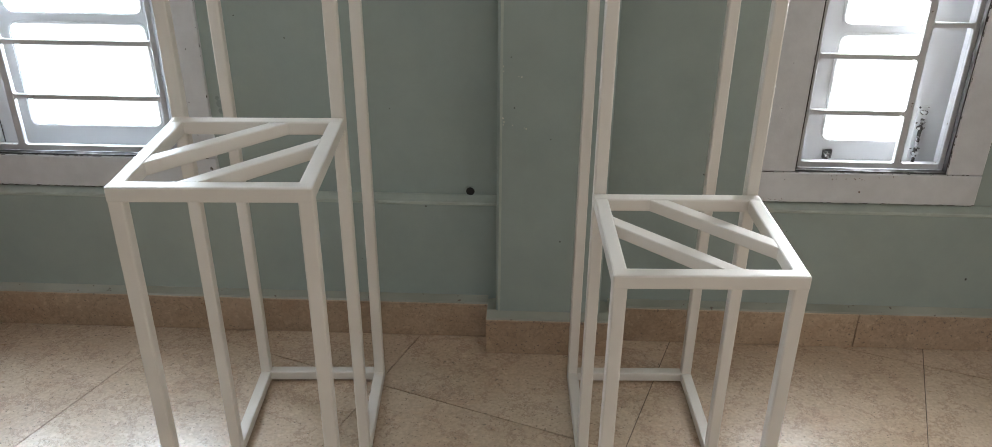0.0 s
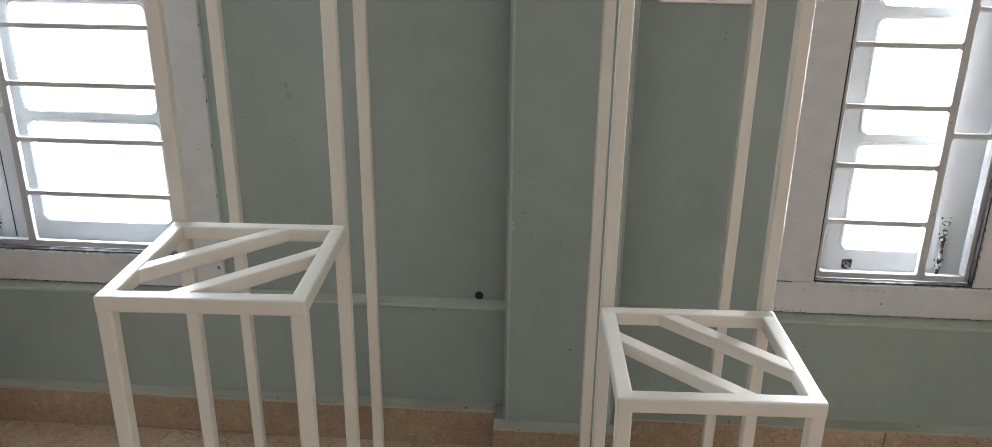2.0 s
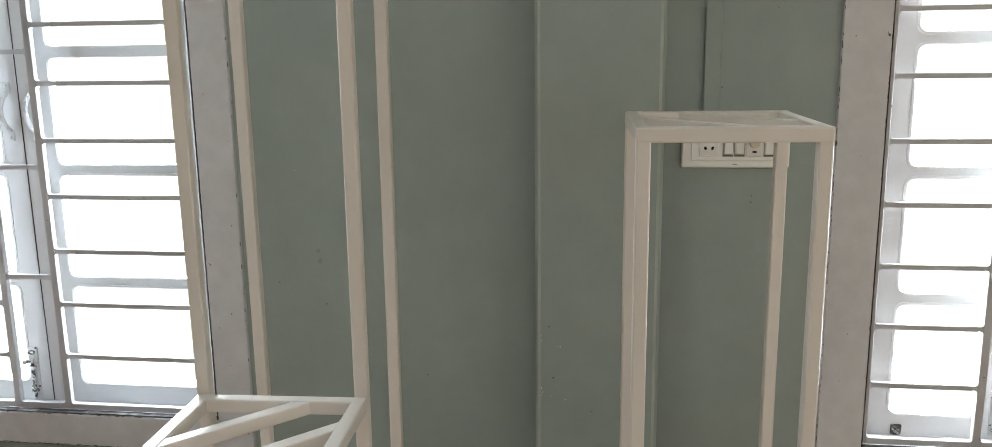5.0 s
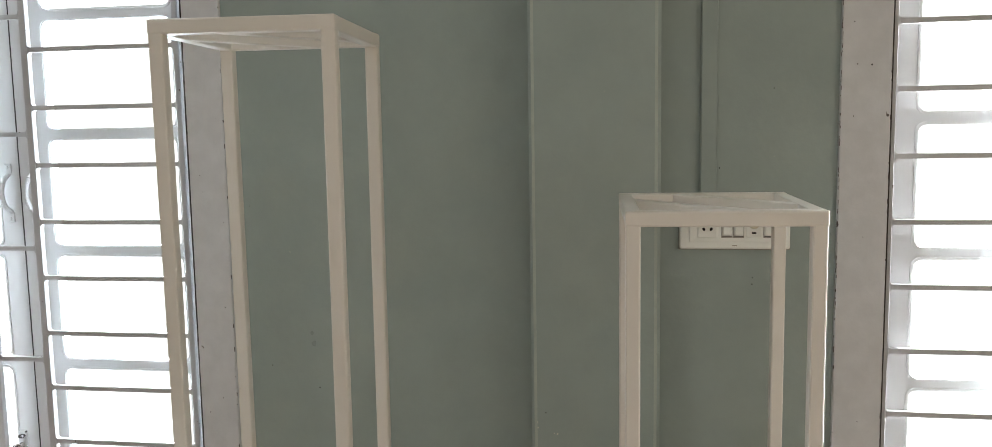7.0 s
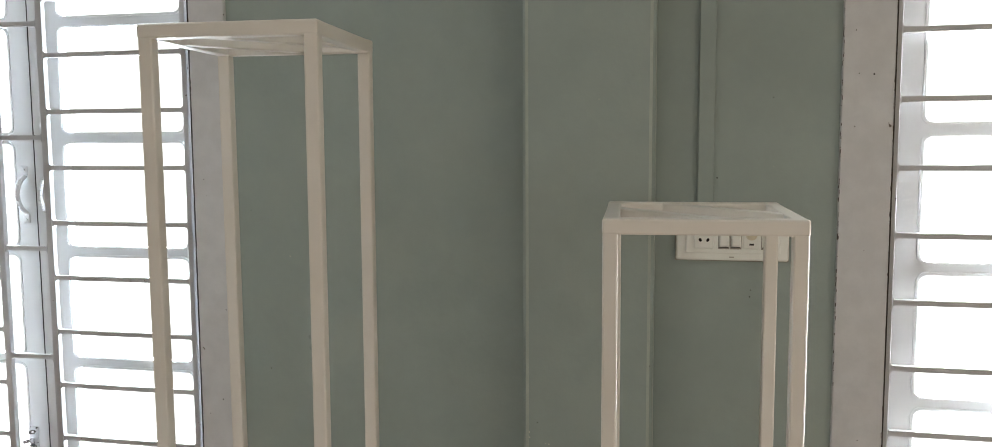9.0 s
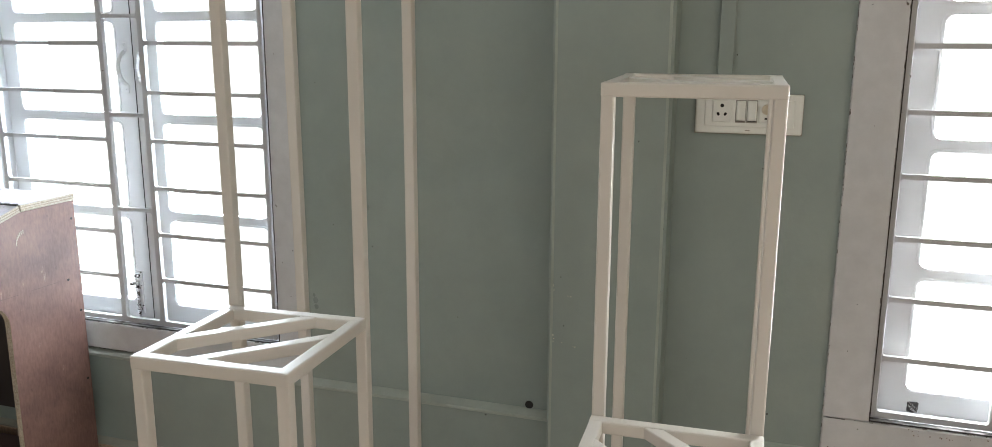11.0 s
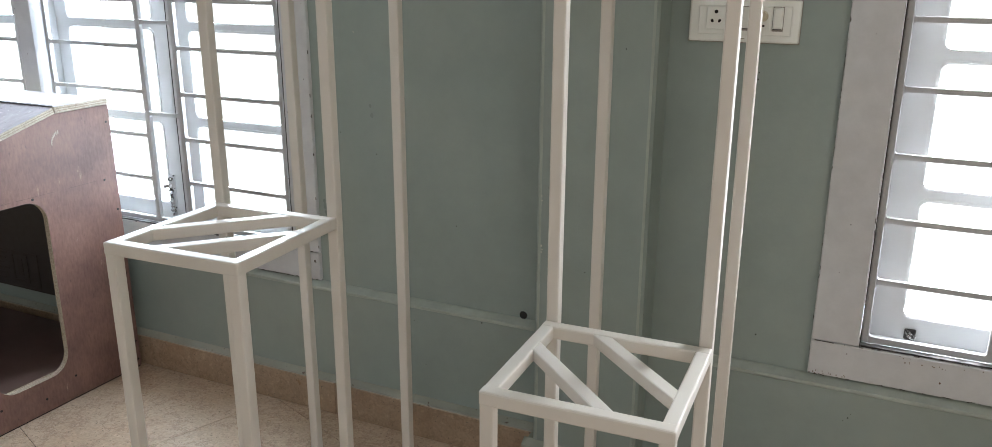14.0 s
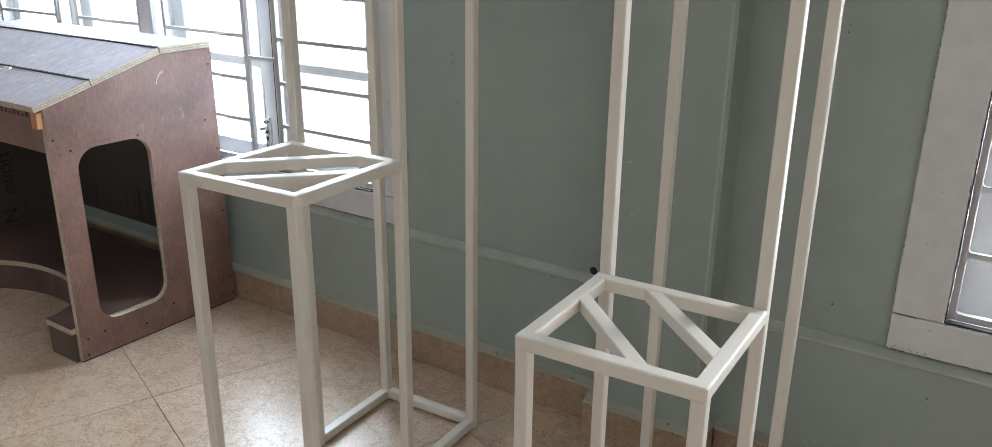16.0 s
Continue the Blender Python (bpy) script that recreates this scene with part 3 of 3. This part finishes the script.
# ---- electrical ----
sw = thing("switchboard", "ivory plastic switchboard with socket, switches and fan regulator", "switchboard", pose(0.370, WALL, 1.1347))
part("plate", one((0, -0.012, -0.001), (0.228, 0.0, 0.0865), 0.004, 3), PLASTIC, sw)
part("backing", one((-0.0014, -0.005, -0.0030), (0.2290, 0.0005, 0.0872), 0.0005), SHADE_AND_MARK, sw, "grey backing painting the shade behind the plate")
part("inner_plate", one((0.020, -0.0145, 0.014), (0.211, -0.0115, 0.074), 0.0015), PLASTIC, sw)
socket = part("socket", one((0.037, -0.0175, 0.024), (0.078, -0.014, 0.072), 0.002, 2), PLASTIC, sw)
for px, pz, r in ((0.0575, 0.061, 0.0040), (0.0495, 0.043, 0.0030), (0.0655, 0.043, 0.0030), (0.0505, 0.041, 0.0026), (0.0645, 0.041, 0.0026)):
    part("socket_hole", cyl(bmesh.new(), (px, -0.0181, pz), (px, -0.0165, pz), r, 12), DARK, socket)
for px in (0.088, 0.112, 0.174):
    rocker = part("rocker_switch", one((px, -0.0175, 0.027), (px + 0.020, -0.014, 0.072), 0.002, 2), PLASTIC, sw)
    part("rocker_gap_shade", one((px - 0.0012, -0.0152, 0.0235), (px + 0.0212, -0.0142, 0.0735)), SHADE_AND_MARK, rocker)
    part("rocker_slot_shade", one((px + 0.001, -0.0185, 0.0270), (px + 0.019, -0.0150, 0.0284)), INK_AND_SHADE, rocker)
    part("rocker_tilt", one((px + 0.0015, -0.0208, 0.0295), (px + 0.0185, -0.017, 0.0705), 0.002, 2), PLASTIC, rocker)
reg = part("regulator", one((0.1365, -0.0165, 0.024), (0.170, -0.014, 0.072), 0.002, 2), PLASTIC, sw)
part("regulator_knob", cyl(cyl(bmesh.new(), (0.153, -0.016, 0.054), (0.153, -0.028, 0.054), 0.0115, 24, 0.010), (0.153, -0.0281, 0.054), (0.153, -0.0295, 0.054), 0.003, 10), KNOB, reg, "yellowed regulator knob")
part("regulator_mark", one((0.149, -0.0170, 0.032), (0.158, -0.0160, 0.036)), INK_AND_SHADE, reg)
part("mark", one((0.109, -0.0126, 0.0055), (0.119, -0.0118, 0.0075)), SHADE_AND_MARK, sw)
tagged(part("cable_casing", one((0.412, WALL - 0.013, 1.2235), (0.446, WALL + 0.001, TOP), 0.002), PAINT), "painted plastic cable casing above the switchboard", "cable casing")
hole = thing("pipe_hole", "small dark pipe hole in the painted wall", "hole", pose(-0.0134, WALL, 0.4145))
part("rim", cyl(bmesh.new(), (0, 0.004, 0), (0, -0.0015, 0), 0.0135, 20), PAINT, hole)
part("bore_shade", cyl(bmesh.new(), (0, 0.006, 0), (0, -0.0022, 0), 0.0108, 20), DARK, hole)


def marks(parent, y, name, mat, label, seed, spots):
    """Small uneven flakes or smudges on the plaster, each a thin irregular patch round (x, z) of a given radius."""
    rng = random.Random(seed)
    for x, z, r in spots:
        bm = bmesh.new()
        n = 9
        ring = [(x + r * rng.uniform(0.75, 1.1) * math.cos(2 * math.pi * k / n), z + 1.2 * r * rng.uniform(0.75, 1.1) * math.sin(2 * math.pi * k / n)) for k in range(n)]
        slab(bm, ring, [], 1, y - 0.0004, 0.0008)
        part(name, bm, mat, parent, label)


CHIP = plain("bare_white_putty", (0.62, 0.60, 0.52), 0.7)
SMUDGE = plain("grey_rubbed_smudge", (0.222, 0.262, 0.245), 0.6, 0.0, 60.0)
pilaster, north, dado = (bpy.data.objects[n] for n in ("wall_pilaster", "wall_north", "wall_dado"))
marks(pilaster, 1.985, "paint_chip", CHIP, "small white chip in the paint", 3, [(0.070, 0.645, 0.0022), (0.0725, 0.636, 0.0016), (0.0665, 0.638, 0.0014), (0.071, 0.629, 0.0013), (0.1247, 0.620, 0.0018), (0.120, 0.622, 0.0009), (0.092, 0.628, 0.0010), (0.0687, 0.768, 0.0022), (0.0705, 0.757, 0.0014), (0.1121, 0.744, 0.0016), (0.105, 0.745, 0.0009)])
marks(pilaster, 1.985, "dark_speck", INK_AND_SHADE, "small dark speck", 4, [(0.0964, 0.6707, 0.0016), (0.2154, 0.3244, 0.0020), (0.087, 0.790, 0.0013), (0.3185, 0.7778, 0.0020), (0.318, 0.640, 0.0013), (0.3175, 0.585, 0.0016)])
marks(north, WALL, "dark_speck", INK_AND_SHADE, "small dark speck", 5, [(0.5705, 0.474, 0.0020), (0.5240, 1.0710, 0.0013), (0.5230, 1.0565, 0.0017), (0.4524, 1.306, 0.0016), (-0.452, 0.80, 0.0016), (-0.21, 0.63, 0.0013)])
marks(north, WALL, "smudge", SMUDGE, "grey rubbed smudge on the paint", 6, [(-0.630, 0.634, 0.0085), (-0.628, 0.615, 0.0070), (-0.634, 0.648, 0.0050), (-0.4625, 0.905, 0.0060), (-0.466, 0.930, 0.0045)])
marks(dado, LOWER, "dark_speck", INK_AND_SHADE, "small dark scuff", 7, [(0.7873, 0.3216, 0.0018), (0.792, 0.331, 0.0011), (0.778, 0.312, 0.0011), (1.272, 0.205, 0.0030), (-0.30, 0.22, 0.0013), (-0.335, 0.345, 0.0011)])

rng = random.Random(21)
RUST = plain("brown_rust_specks", (0.14, 0.085, 0.06), 0.8)
marks(w3, FY - 0.001, "rust_speck", RUST, "brown rust speck", 8, [(rng.uniform(0.85, 1.03), rng.uniform(0.474, 0.488), rng.uniform(0.0006, 0.0015)) for k in range(14)] + [(rng.uniform(0.693, 0.77), rng.uniform(0.4115, 0.420), rng.uniform(0.0007, 0.0016)) for k in range(12)] + [(0.955, 0.442, 0.0022)])
marks(w3, FY, "dark_speck", INK_AND_SHADE, "small dark speck", 9, [(0.722, 1.515, 0.0014), (0.750, 1.513, 0.0018), (0.714, 1.600, 0.0013), (0.717, 1.410, 0.0012), (0.742, 0.765, 0.0011), (0.731, 0.655, 0.0012)])
marks(w1, FY, "dark_speck", INK_AND_SHADE, "small dark speck", 10, [(-0.688, 0.772, 0.0016), (-0.672, 0.990, 0.0012), (-0.700, 0.640, 0.0011)])

# ---- plant stands ----
TUBE = 0.025


def tube(lo, hi):
    return one(lo, hi, 0.0032, 2)


def bead(bm, p, r):
    bmesh.ops.create_icosphere(bm, subdivisions=1, radius=r, matrix=Matrix.Translation(p) @ Matrix.Diagonal((1, 1, 0.5, 1)))


def slatted_frame(parent, prefix, w, y0, y1, z, slant, offset):
    """Four rails and two diagonal slats of square tube, top face at z."""
    t = TUBE
    part(prefix + "_rail", tube((0, y0, z - t), (w, y0 + t, z)), STAND, parent)
    part(prefix + "_rail", tube((0, y1 - t, z - t + 0.0004), (w, y1, z + 0.0004)), STAND, parent)
    part(prefix + "_rail", tube((0.0004, y0 + t - 0.008, z - t), (t, y1 - t + 0.008, z - 0.0003)), STAND, parent)
    part(prefix + "_rail", tube((w - t, y0 + t - 0.008, z - t), (w - 0.0004, y1 - t + 0.008, z - 0.0003)), STAND, parent)
    d = y1 - y0
    for s in (1, -1):
        # the centre line runs at 45 degrees: v = u + s * offset, u from the slanted side
        if s > 0:
            a, b = (t - 0.002, t - 0.002 + offset), (d - t + 0.002 - offset, d - t + 0.002)
        else:
            a, b = (t - 0.002 + offset, t - 0.002), (w - t + 0.002, w - t + 0.002 - offset)
        pa, pb = Vector((a[0], y0 + a[1], z - t / 2)), Vector((b[0], y0 + b[1], z - t / 2))
        if slant < 0:
            pa.x, pb.x = w - pa.x, w - pb.x
        way = (pb - pa).normalized()
        side = Vector((-way.y, way.x, 0)) * (t / 2)
        bm = bmesh.new()
        up = Vector((0, 0, t / 2 - 0.001))
        # ends are sawn to lie on the rails
        ends = []
        for p, horizontal in ((pa, s < 0), (pb, s > 0)):
            row = []
            for k in (1, -1):
                q = p + side * k
                axis = 1 if horizontal else 0
                q = q + way * ((p[axis] - q[axis]) / way[axis])
                row.append(q)
            ends.append(row)
        vs = [[bm.verts.new(q + up * k) for k in (1, -1)] for row in ends for q in row]
        a1, a2, b1, b2 = vs
        for f in ((a1[0], a2[0], b2[0], b1[0]), (a1[1], b1[1], b2[1], a2[1]), (a1[0], b1[0], b1[1], a1[1]), (a2[0], a2[1], b2[1], b2[0]), (a1[0], a1[1], a2[1], a2[0]), (b1[0], b2[0], b2[1], b1[1])):
            bm.faces.new(f)
        bmesh.ops.bevel(bm, geom=list(bm.edges), offset=0.0024, segments=2, profile=0.5, affect="EDGES")
        for row in ends:
            for k in range(5):
                bead(bm, row[0].lerp(row[1], k / 4) + Vector((0, 0, t / 2 - 0.0015)), 0.0030 + 0.001 * math.sin(7 * k + 3 * s))
        part(prefix + "_slat", bm, STAND, parent)


def plant_stand(x, y, turn, shelf, top, w, d1, d2, slant, label, rise=0.0, splay=0.0):
    """Two-step stand of square steel tube: a low slatted shelf in front of a tall open frame."""
    st = thing("plant_stand", label, "plant stand", pose(x, y, 0, 0, 0, turn), "plant stands by the wall")
    t = TUBE
    e = 0.0007  # uprights stand a hair inside the rails' faces
    for a in (0, w - t):
        part("leg", tube((a + e, e, 0), (a + t - e, t - e, shelf - t + 0.006)), STAND, st)
        part("post", tube((a + e, d1 + e, 0), (a + t - e, d1 + t - e, top - t + 0.010)), STAND, st)
        part("post", tube((a + e, d1 + d2 - t + e, 0), (a + t - e, d1 + d2 - e, top - t + 0.010)), STAND, st)
        part("base_rail", tube((a, d1 + t - 0.002, 0.005), (a + t, d1 + d2 - t + 0.002, t + 0.004)), STAND, st)
    part("base_rail", tube((t - 0.002, d1 + d2 - t, 0.0055), (w - t + 0.002, d1 + d2 - 0.0004, t + 0.0045)), STAND, st)
    slatted_frame(st, "shelf", w, 0, d1, shelf, slant, 0.090)
    slatted_frame(st, "top", w, d1, d1 + d2, top, slant, 0.090)
    # hand-welded: the top is a little out of level, and one pair of posts leans outwards
    for ob in st.children:
        for v in ob.data.vertices:
            if ob.name.startswith("top"):
                v.co.z += rise * (v.co.y - d1 - 0.3 * d2)
            if ob.name.startswith(("top", "post")):
                v.co.x -= splay * max(0.0, 1 - v.co.x / w) * v.co.z / top
    return st


plant_stand(-0.4929, 1.2261, 2.72, 0.7947, 1.580, 0.3065, 0.308, 0.302, 1, "taller cream-white square-tube steel plant stand", 0.0, 0.0075)
plant_stand(0.2642, 1.2596, 2.09, 0.6496, 1.2644, 0.309, 0.3045, 0.306, -1, "lower cream-white square-tube steel plant stand", 0.020)

# ---- plywood desk unit ----
desk = thing("plywood_desk", "red-brown plywood desk unit with a hinged sloping lid", "desk", pose(-0.0206, 0.040, 0))
XR, XL, PLY_T = -1.360, -2.440, 0.018
profile = [(1.411, 0.005), (1.980, 0.005), (1.976, 0.8795), (1.792, 0.877), (1.560, 0.8105), (1.412, 0.7695)]
window = rounded(1.486, 1.722, 0.104, 0.641, 0.062, 7)


def ply_board(name, outline, holes, axis, at, parent, label=""):
    bm = slab(bmesh.new(), outline, holes, axis, at, PLY_T, 1)
    return part(name, bm, [PLY, PLY_EDGE], parent, label)


def screws(parent, spots, x):
    for y, z in spots:
        part("screw", cyl(bmesh.new(), (x - 0.001, y, z), (x + 0.0012, y, z), 0.0036, 10), DARK, parent)


right_side = ply_board("side_panel", profile, [window], 0, XR - PLY_T, desk, "side panel with a rounded window cut-out")
left_side = ply_board("side_panel", profile, [window], 0, XL, desk)
left_side.data.materials[0] = SHADE_SIDE_PLY
screws(right_side, [(1.426, 0.681), (1.472, 0.643), (1.684, 0.648), (1.930, 0.652), (1.965, 0.55), (1.962, 0.828), (1.965, 0.335), (1.955, 0.095), (1.968, 0.095), (1.97, 0.03), (1.735, 0.075), (1.63, 0.045), (1.49, 0.075), (1.435, 0.07), (1.43, 0.02)], XR)

for x in (XR - PLY_T, XL):
    part("contact_shade", one((x + 0.003, 1.414, 0.0), (x + PLY_T - 0.003, 1.977, 0.0048)), DARK, desk, "dark strip painting the contact shadow under the side panel")

# scratches on the side
bm = bmesh.new()
for k in range(7):
    a = radians(100 + 12 * k)
    y, z = 1.80 + 0.03 * math.cos(a), 0.79 + 0.035 * math.sin(a)
    box(bm, (XR + 0.0002, y - 0.002, z - 0.006), (XR + 0.0006, y + 0.001, z + 0.004))
part("scratch", bm, PLY_EDGE, right_side)
for y0, y1 in ((1.415, 1.50), (1.53, 1.62), (1.635, 1.76), (1.80, 1.90)):
    stroke = bmesh.new()
    stroke.faces.new([stroke.verts.new((XR + 0.0004, y, 0.654 + dz)) for y, dz in ((y0, 0), (y1, 0), (y1, 0.0007), (y0, 0.0008))])
    part("pencil_line", stroke, PENCIL, right_side)
stroke = bmesh.new()
stroke.faces.new([stroke.verts.new((XR + 0.0004, y, 0.636 + dz)) for y, dz in ((1.415, 0), (1.487, 0), (1.487, 0.0007), (1.415, 0.0008))])
part("pencil_line", stroke, PENCIL, right_side)

# lid in three boards, with two dark piano hinges
lid_line = [(1.386, 0.764), (1.560, 0.8125), (1.791, 0.879), (1.977, 0.8815)]


def lid_board(a, b, name, overhang):
    (y0, z0), (y1, z1) = a, b
    way = Vector((0, y1 - y0, z1 - z0)).normalized()
    up = Vector((0, -way.z, way.y)) * PLY_T
    p, q = Vector((0, y0, z0)) + way * 0.0015, Vector((0, y1, z1)) - way * 0.0015
    bm = bmesh.new()
    vs = [[bm.verts.new((x, c.y, c.z)) for c in (p, q, q + up, p + up)] for x in (XL - overhang, XR + overhang)]
    for k in range(4):
        f = bm.faces.new((vs[0][k], vs[0][(k + 1) % 4], vs[1][(k + 1) % 4], vs[1][k]))
        f.material_index = 1 if k in (1, 3) else 0
    for row in vs:
        bm.faces.new(row).material_index = 1
    board = part(name, bm, [LID, PLY_EDGE], desk, "sloping lid board with sky sheen in its colour")
    for x in (XR + overhang + 0.0004, XL - overhang - 0.0004):
        for f in (0.28, 0.62):
            seam = bmesh.new()
            c0, c1 = p + up * f, q + up * f
            seam.faces.new([seam.verts.new((x, c.y, c.z)) for c in (c0, c1, c1 + up * 0.09, c0 + up * 0.09)])
            part("glue_line", seam, GLUE, board)
    return board


for n, (a, b) in enumerate(zip(lid_line, lid_line[1:])):
    lid_board(a, b, "lid_board", 0.004)
for y, z in lid_line[1:3]:
    hinge = part("piano_hinge", cyl(bmesh.new(), (XL + 0.004, y - 0.004, z + PLY_T + 0.0005), (XR - 0.002, y - 0.004, z + PLY_T + 0.0003), 0.0030, 10), HINGE, desk, "dark steel piano hinge")
    knuckles = bmesh.new()
    for k in range(36):
        x = XL + 0.015 + k * (XR - XL - 0.03) / 35
        box(knuckles, (x, y - 0.0075, z + PLY_T - 0.001), (x + 0.014, y + 0.0005, z + PLY_T + 0.0042), 0.001)
    part("knuckle", knuckles, HINGE, hinge)

header = part("header_board", box(bmesh.new(), (XL + PLY_T, 1.420, 0.640), (XR - PLY_T, 1.436, 0.769), 0.001), PLY, desk)
part("lip_block", one((XR - 0.030, 1.3925, 0.717), (XR - 0.0025, 1.4105, 0.7625), 0.001), COPPER, desk, "orange wooden block under the lid")
for k in range(14):
    x = XR - 0.05 - k * 0.022
    part("print_bar", one((x - 0.012, 1.4188, 0.736), (x, 1.4196, 0.742 + 0.006 * (k % 3))), INK_AND_SHADE, header)
ply_board("back_panel", [(XL + PLY_T, 0.20), (XR - PLY_T, 0.20), (XR - PLY_T, 0.86), (XL + PLY_T, 0.86)], [], 1, 1.955, desk, "back panel with the desk's inner shade in its colour and stamped print").data.materials[0] = SHADE_PLY

# stamped print on the back panel, as bars
back_panel = [o for o in desk.children if o.name.startswith("back_panel")][0]
x0, x1, z0, z1 = -2.098, -1.770, 0.203, 0.337
for a, b, c, d in ((x0, x1, z0, z0 + 0.005), (x0, x1, z1 - 0.005, z1), (x0, x0 + 0.005, z0 + 0.005, z1 - 0.005), (x1 - 0.005, x1, z0 + 0.005, z1 - 0.005), (-1.905, -1.825, 0.225, 0.233), (-1.905, -1.825, 0.325, 0.333), (-1.905, -1.897, 0.234, 0.324), (-1.833, -1.825, 0.234, 0.324), (-1.878, -1.852, 0.25, 0.31)):
    part("print_bar", one((a, 1.9532, c), (b, 1.9546, d)), STAMP, back_panel)
for k in range(6):
    part("print_bar", one((-2.065, 1.9535, 0.226 + 0.019 * k), (-1.95 + 0.012 * (k % 3), 1.9546, 0.233 + 0.019 * k)), STAMP, back_panel)


def lettering(text, size, y, z):
    """Stamped letters on the inner face of the far side panel, running downwards."""
    font = bpy.data.curves.new("lettering", "FONT")
    font.body, font.size, font.extrude = text, size, 0.0003
    carrier = bpy.data.objects.new("lettering", font)
    me = bpy.data.meshes.new_from_object(carrier)
    bpy.data.objects.remove(carrier)
    me.materials.clear()
    me.materials.append(STAMP)
    ob = new("lettering", me)
    ob.parent = left_side
    ob.matrix_basis = Matrix(((0, 0, 1, XL + PLY_T + 0.0005), (0, 1, 0, y), (-1, 0, 0, z), (0, 0, 0, 1)))
    return tagged(ob, "faded stamped lettering")


lettering("tional", 0.078, 1.775, 0.412)
lettering("N", 0.080, 1.752, 0.190)
lettering("Real", 0.036, 1.832, 0.200)

# raised base with a concave front, shade under the desk put into its colour
CX, HALF, FRONT, BACK = -1.870, 0.355, 1.397, 0.228
angles = [math.pi * k / 30 for k in range(31)]
arc = [(CX + HALF * math.cos(a), FRONT + BACK * math.sin(a)) for a in angles]
plan = [(XR - PLY_T, FRONT), *arc, (XL + PLY_T, FRONT), (XL + PLY_T, 1.945), (XR - PLY_T, 1.945)]
ply_board("base_board", plan, [], 2, 0.092, desk, "base board with shade in its colour and a curved front").data.materials[0] = BASE_SHADE_PLY
riser = bmesh.new()
inward = [Vector((math.cos(a) / HALF, math.sin(a) / BACK)).normalized() for a in angles]
line = [((XR - PLY_T, FRONT), Vector((0, 1))), ((CX + HALF + 0.008, FRONT), Vector((0, 1))), *zip(arc[1:-1], inward[1:-1]), ((CX - HALF - 0.008, FRONT), Vector((0, 1))), ((XL + PLY_T, FRONT), Vector((0, 1)))]
low = [[riser.verts.new((x + f * n.x, y + f * n.y, z)) for f, z in ((0.002, 0.0), (0.002, 0.0915), (0.012, 0.0915), (0.012, 0.0))] for (x, y), n in line]
for p, q in zip(low, low[1:]):
    for k in range(4):
        riser.faces.new((p[k], q[k], q[(k + 1) % 4], p[(k + 1) % 4]))
riser.faces.new(low[0]), riser.faces.new(low[-1])
part("riser", riser, BASE_SHADE_PLY, desk, "bent plywood riser")

# white tie lying on the lid
tie = thing("cable_tie", "white nylon tie lying on the plywood lid", "cable tie", pose(-1.753, 1.565, 0.8235))
bm = bmesh.new()
pts = [Vector((0.02 * math.cos(a), 0.018 * math.sin(a) - 0.01, 0.006 + 0.008 * math.sin(2 * a) ** 2)) for a in [0.5 * k for k in range(10)]]
for a, b in zip(pts, pts[1:]):
    cyl(bm, a, b, 0.0022, 6)
part("strap", bm, TIE, tie)

# ---- floor and skirting pieces ----
tagged(part("floor", one((WEST - THICK, SOUTH - THICK, -0.25), (EAST + THICK, WALL + THICK, -0.0025)), GROUT), "polished beige stone tile floor laid askew", "floor", kind="structure")
floor = bpy.data.objects["floor"]
TURN_T, PA, PB, OA, OB, JOINT = radians(-20.5), 0.632, 0.6285, 0.411, 1.620, 0.0011


def clipped(poly, x0, x1, y0, y1):
    for axis, limit, keep in ((0, x0, 1), (0, x1, -1), (1, y0, 1), (1, y1, -1)):
        out = []
        for p, q in zip(poly, poly[1:] + poly[:1]):
            a, b = keep * (p[axis] - limit), keep * (q[axis] - limit)
            if a >= 0:
                out.append(p)
            if a * b < 0:
                f = a / (a - b)
                out.append(tuple(p[i] + f * (q[i] - p[i]) for i in range(2)))
        poly = out
        if len(poly) < 3:
            return []
    return poly


cu, su = math.cos(TURN_T), math.sin(TURN_T)
for i in range(-8, 7):
    for j in range(-9, 7):
        a0, a1 = OA + i * PA + JOINT, OA + (i + 1) * PA - JOINT
        b0, b1 = OB + j * PB + JOINT, OB + (j + 1) * PB - JOINT
        quad = [(a * cu - b * su, a * su + b * cu) for a, b in ((a0, b0), (a1, b0), (a1, b1), (a0, b1))]
        quad = clipped(quad, WEST, EAST, SOUTH, LOWER - 0.002)
        if not quad:
            continue
        bm = bmesh.new()
        low, high = [bm.verts.new((x, y, -0.0024)) for x, y in quad], [bm.verts.new((x, y, 0.0)) for x, y in quad]
        bm.faces.new(high), bm.faces.new(low)
        for k in range(len(quad)):
            n = (k + 1) % len(quad)
            bm.faces.new((low[k], low[n], high[n], high[k]))
        part("tile", bm, TILE, floor)

base = thing("baseboard", "brown-beige stone skirting along the wall", "skirting", kind="structure")
cuts = [WEST, -2.62, -1.98, -1.34, -0.60, 0.0335]
runs = [(a, b, 2.035, LOWER + 0.001) for a, b in zip(cuts, cuts[1:])] + [(0.032, 0.354, 1.960, 1.9855)]
cuts = [0.3545, 1.012, 1.65, EAST]
runs += [(a, b, 2.035, LOWER + 0.001) for a, b in zip(cuts, cuts[1:])]
for a, b, y0, y1 in runs:
    part("skirting_stone", one((a + 0.0008, y0, 0.0005), (b - 0.0008, y1, 0.1035), 0.0015), SKIRT, base)
for a, b in ((0.0325, 0.058), (0.328, 0.3535)):
    part("skirting_stone", one((a, 1.9862, 0.0005), (b, 2.0345, 0.1035), 0.0015), SKIRT, base)
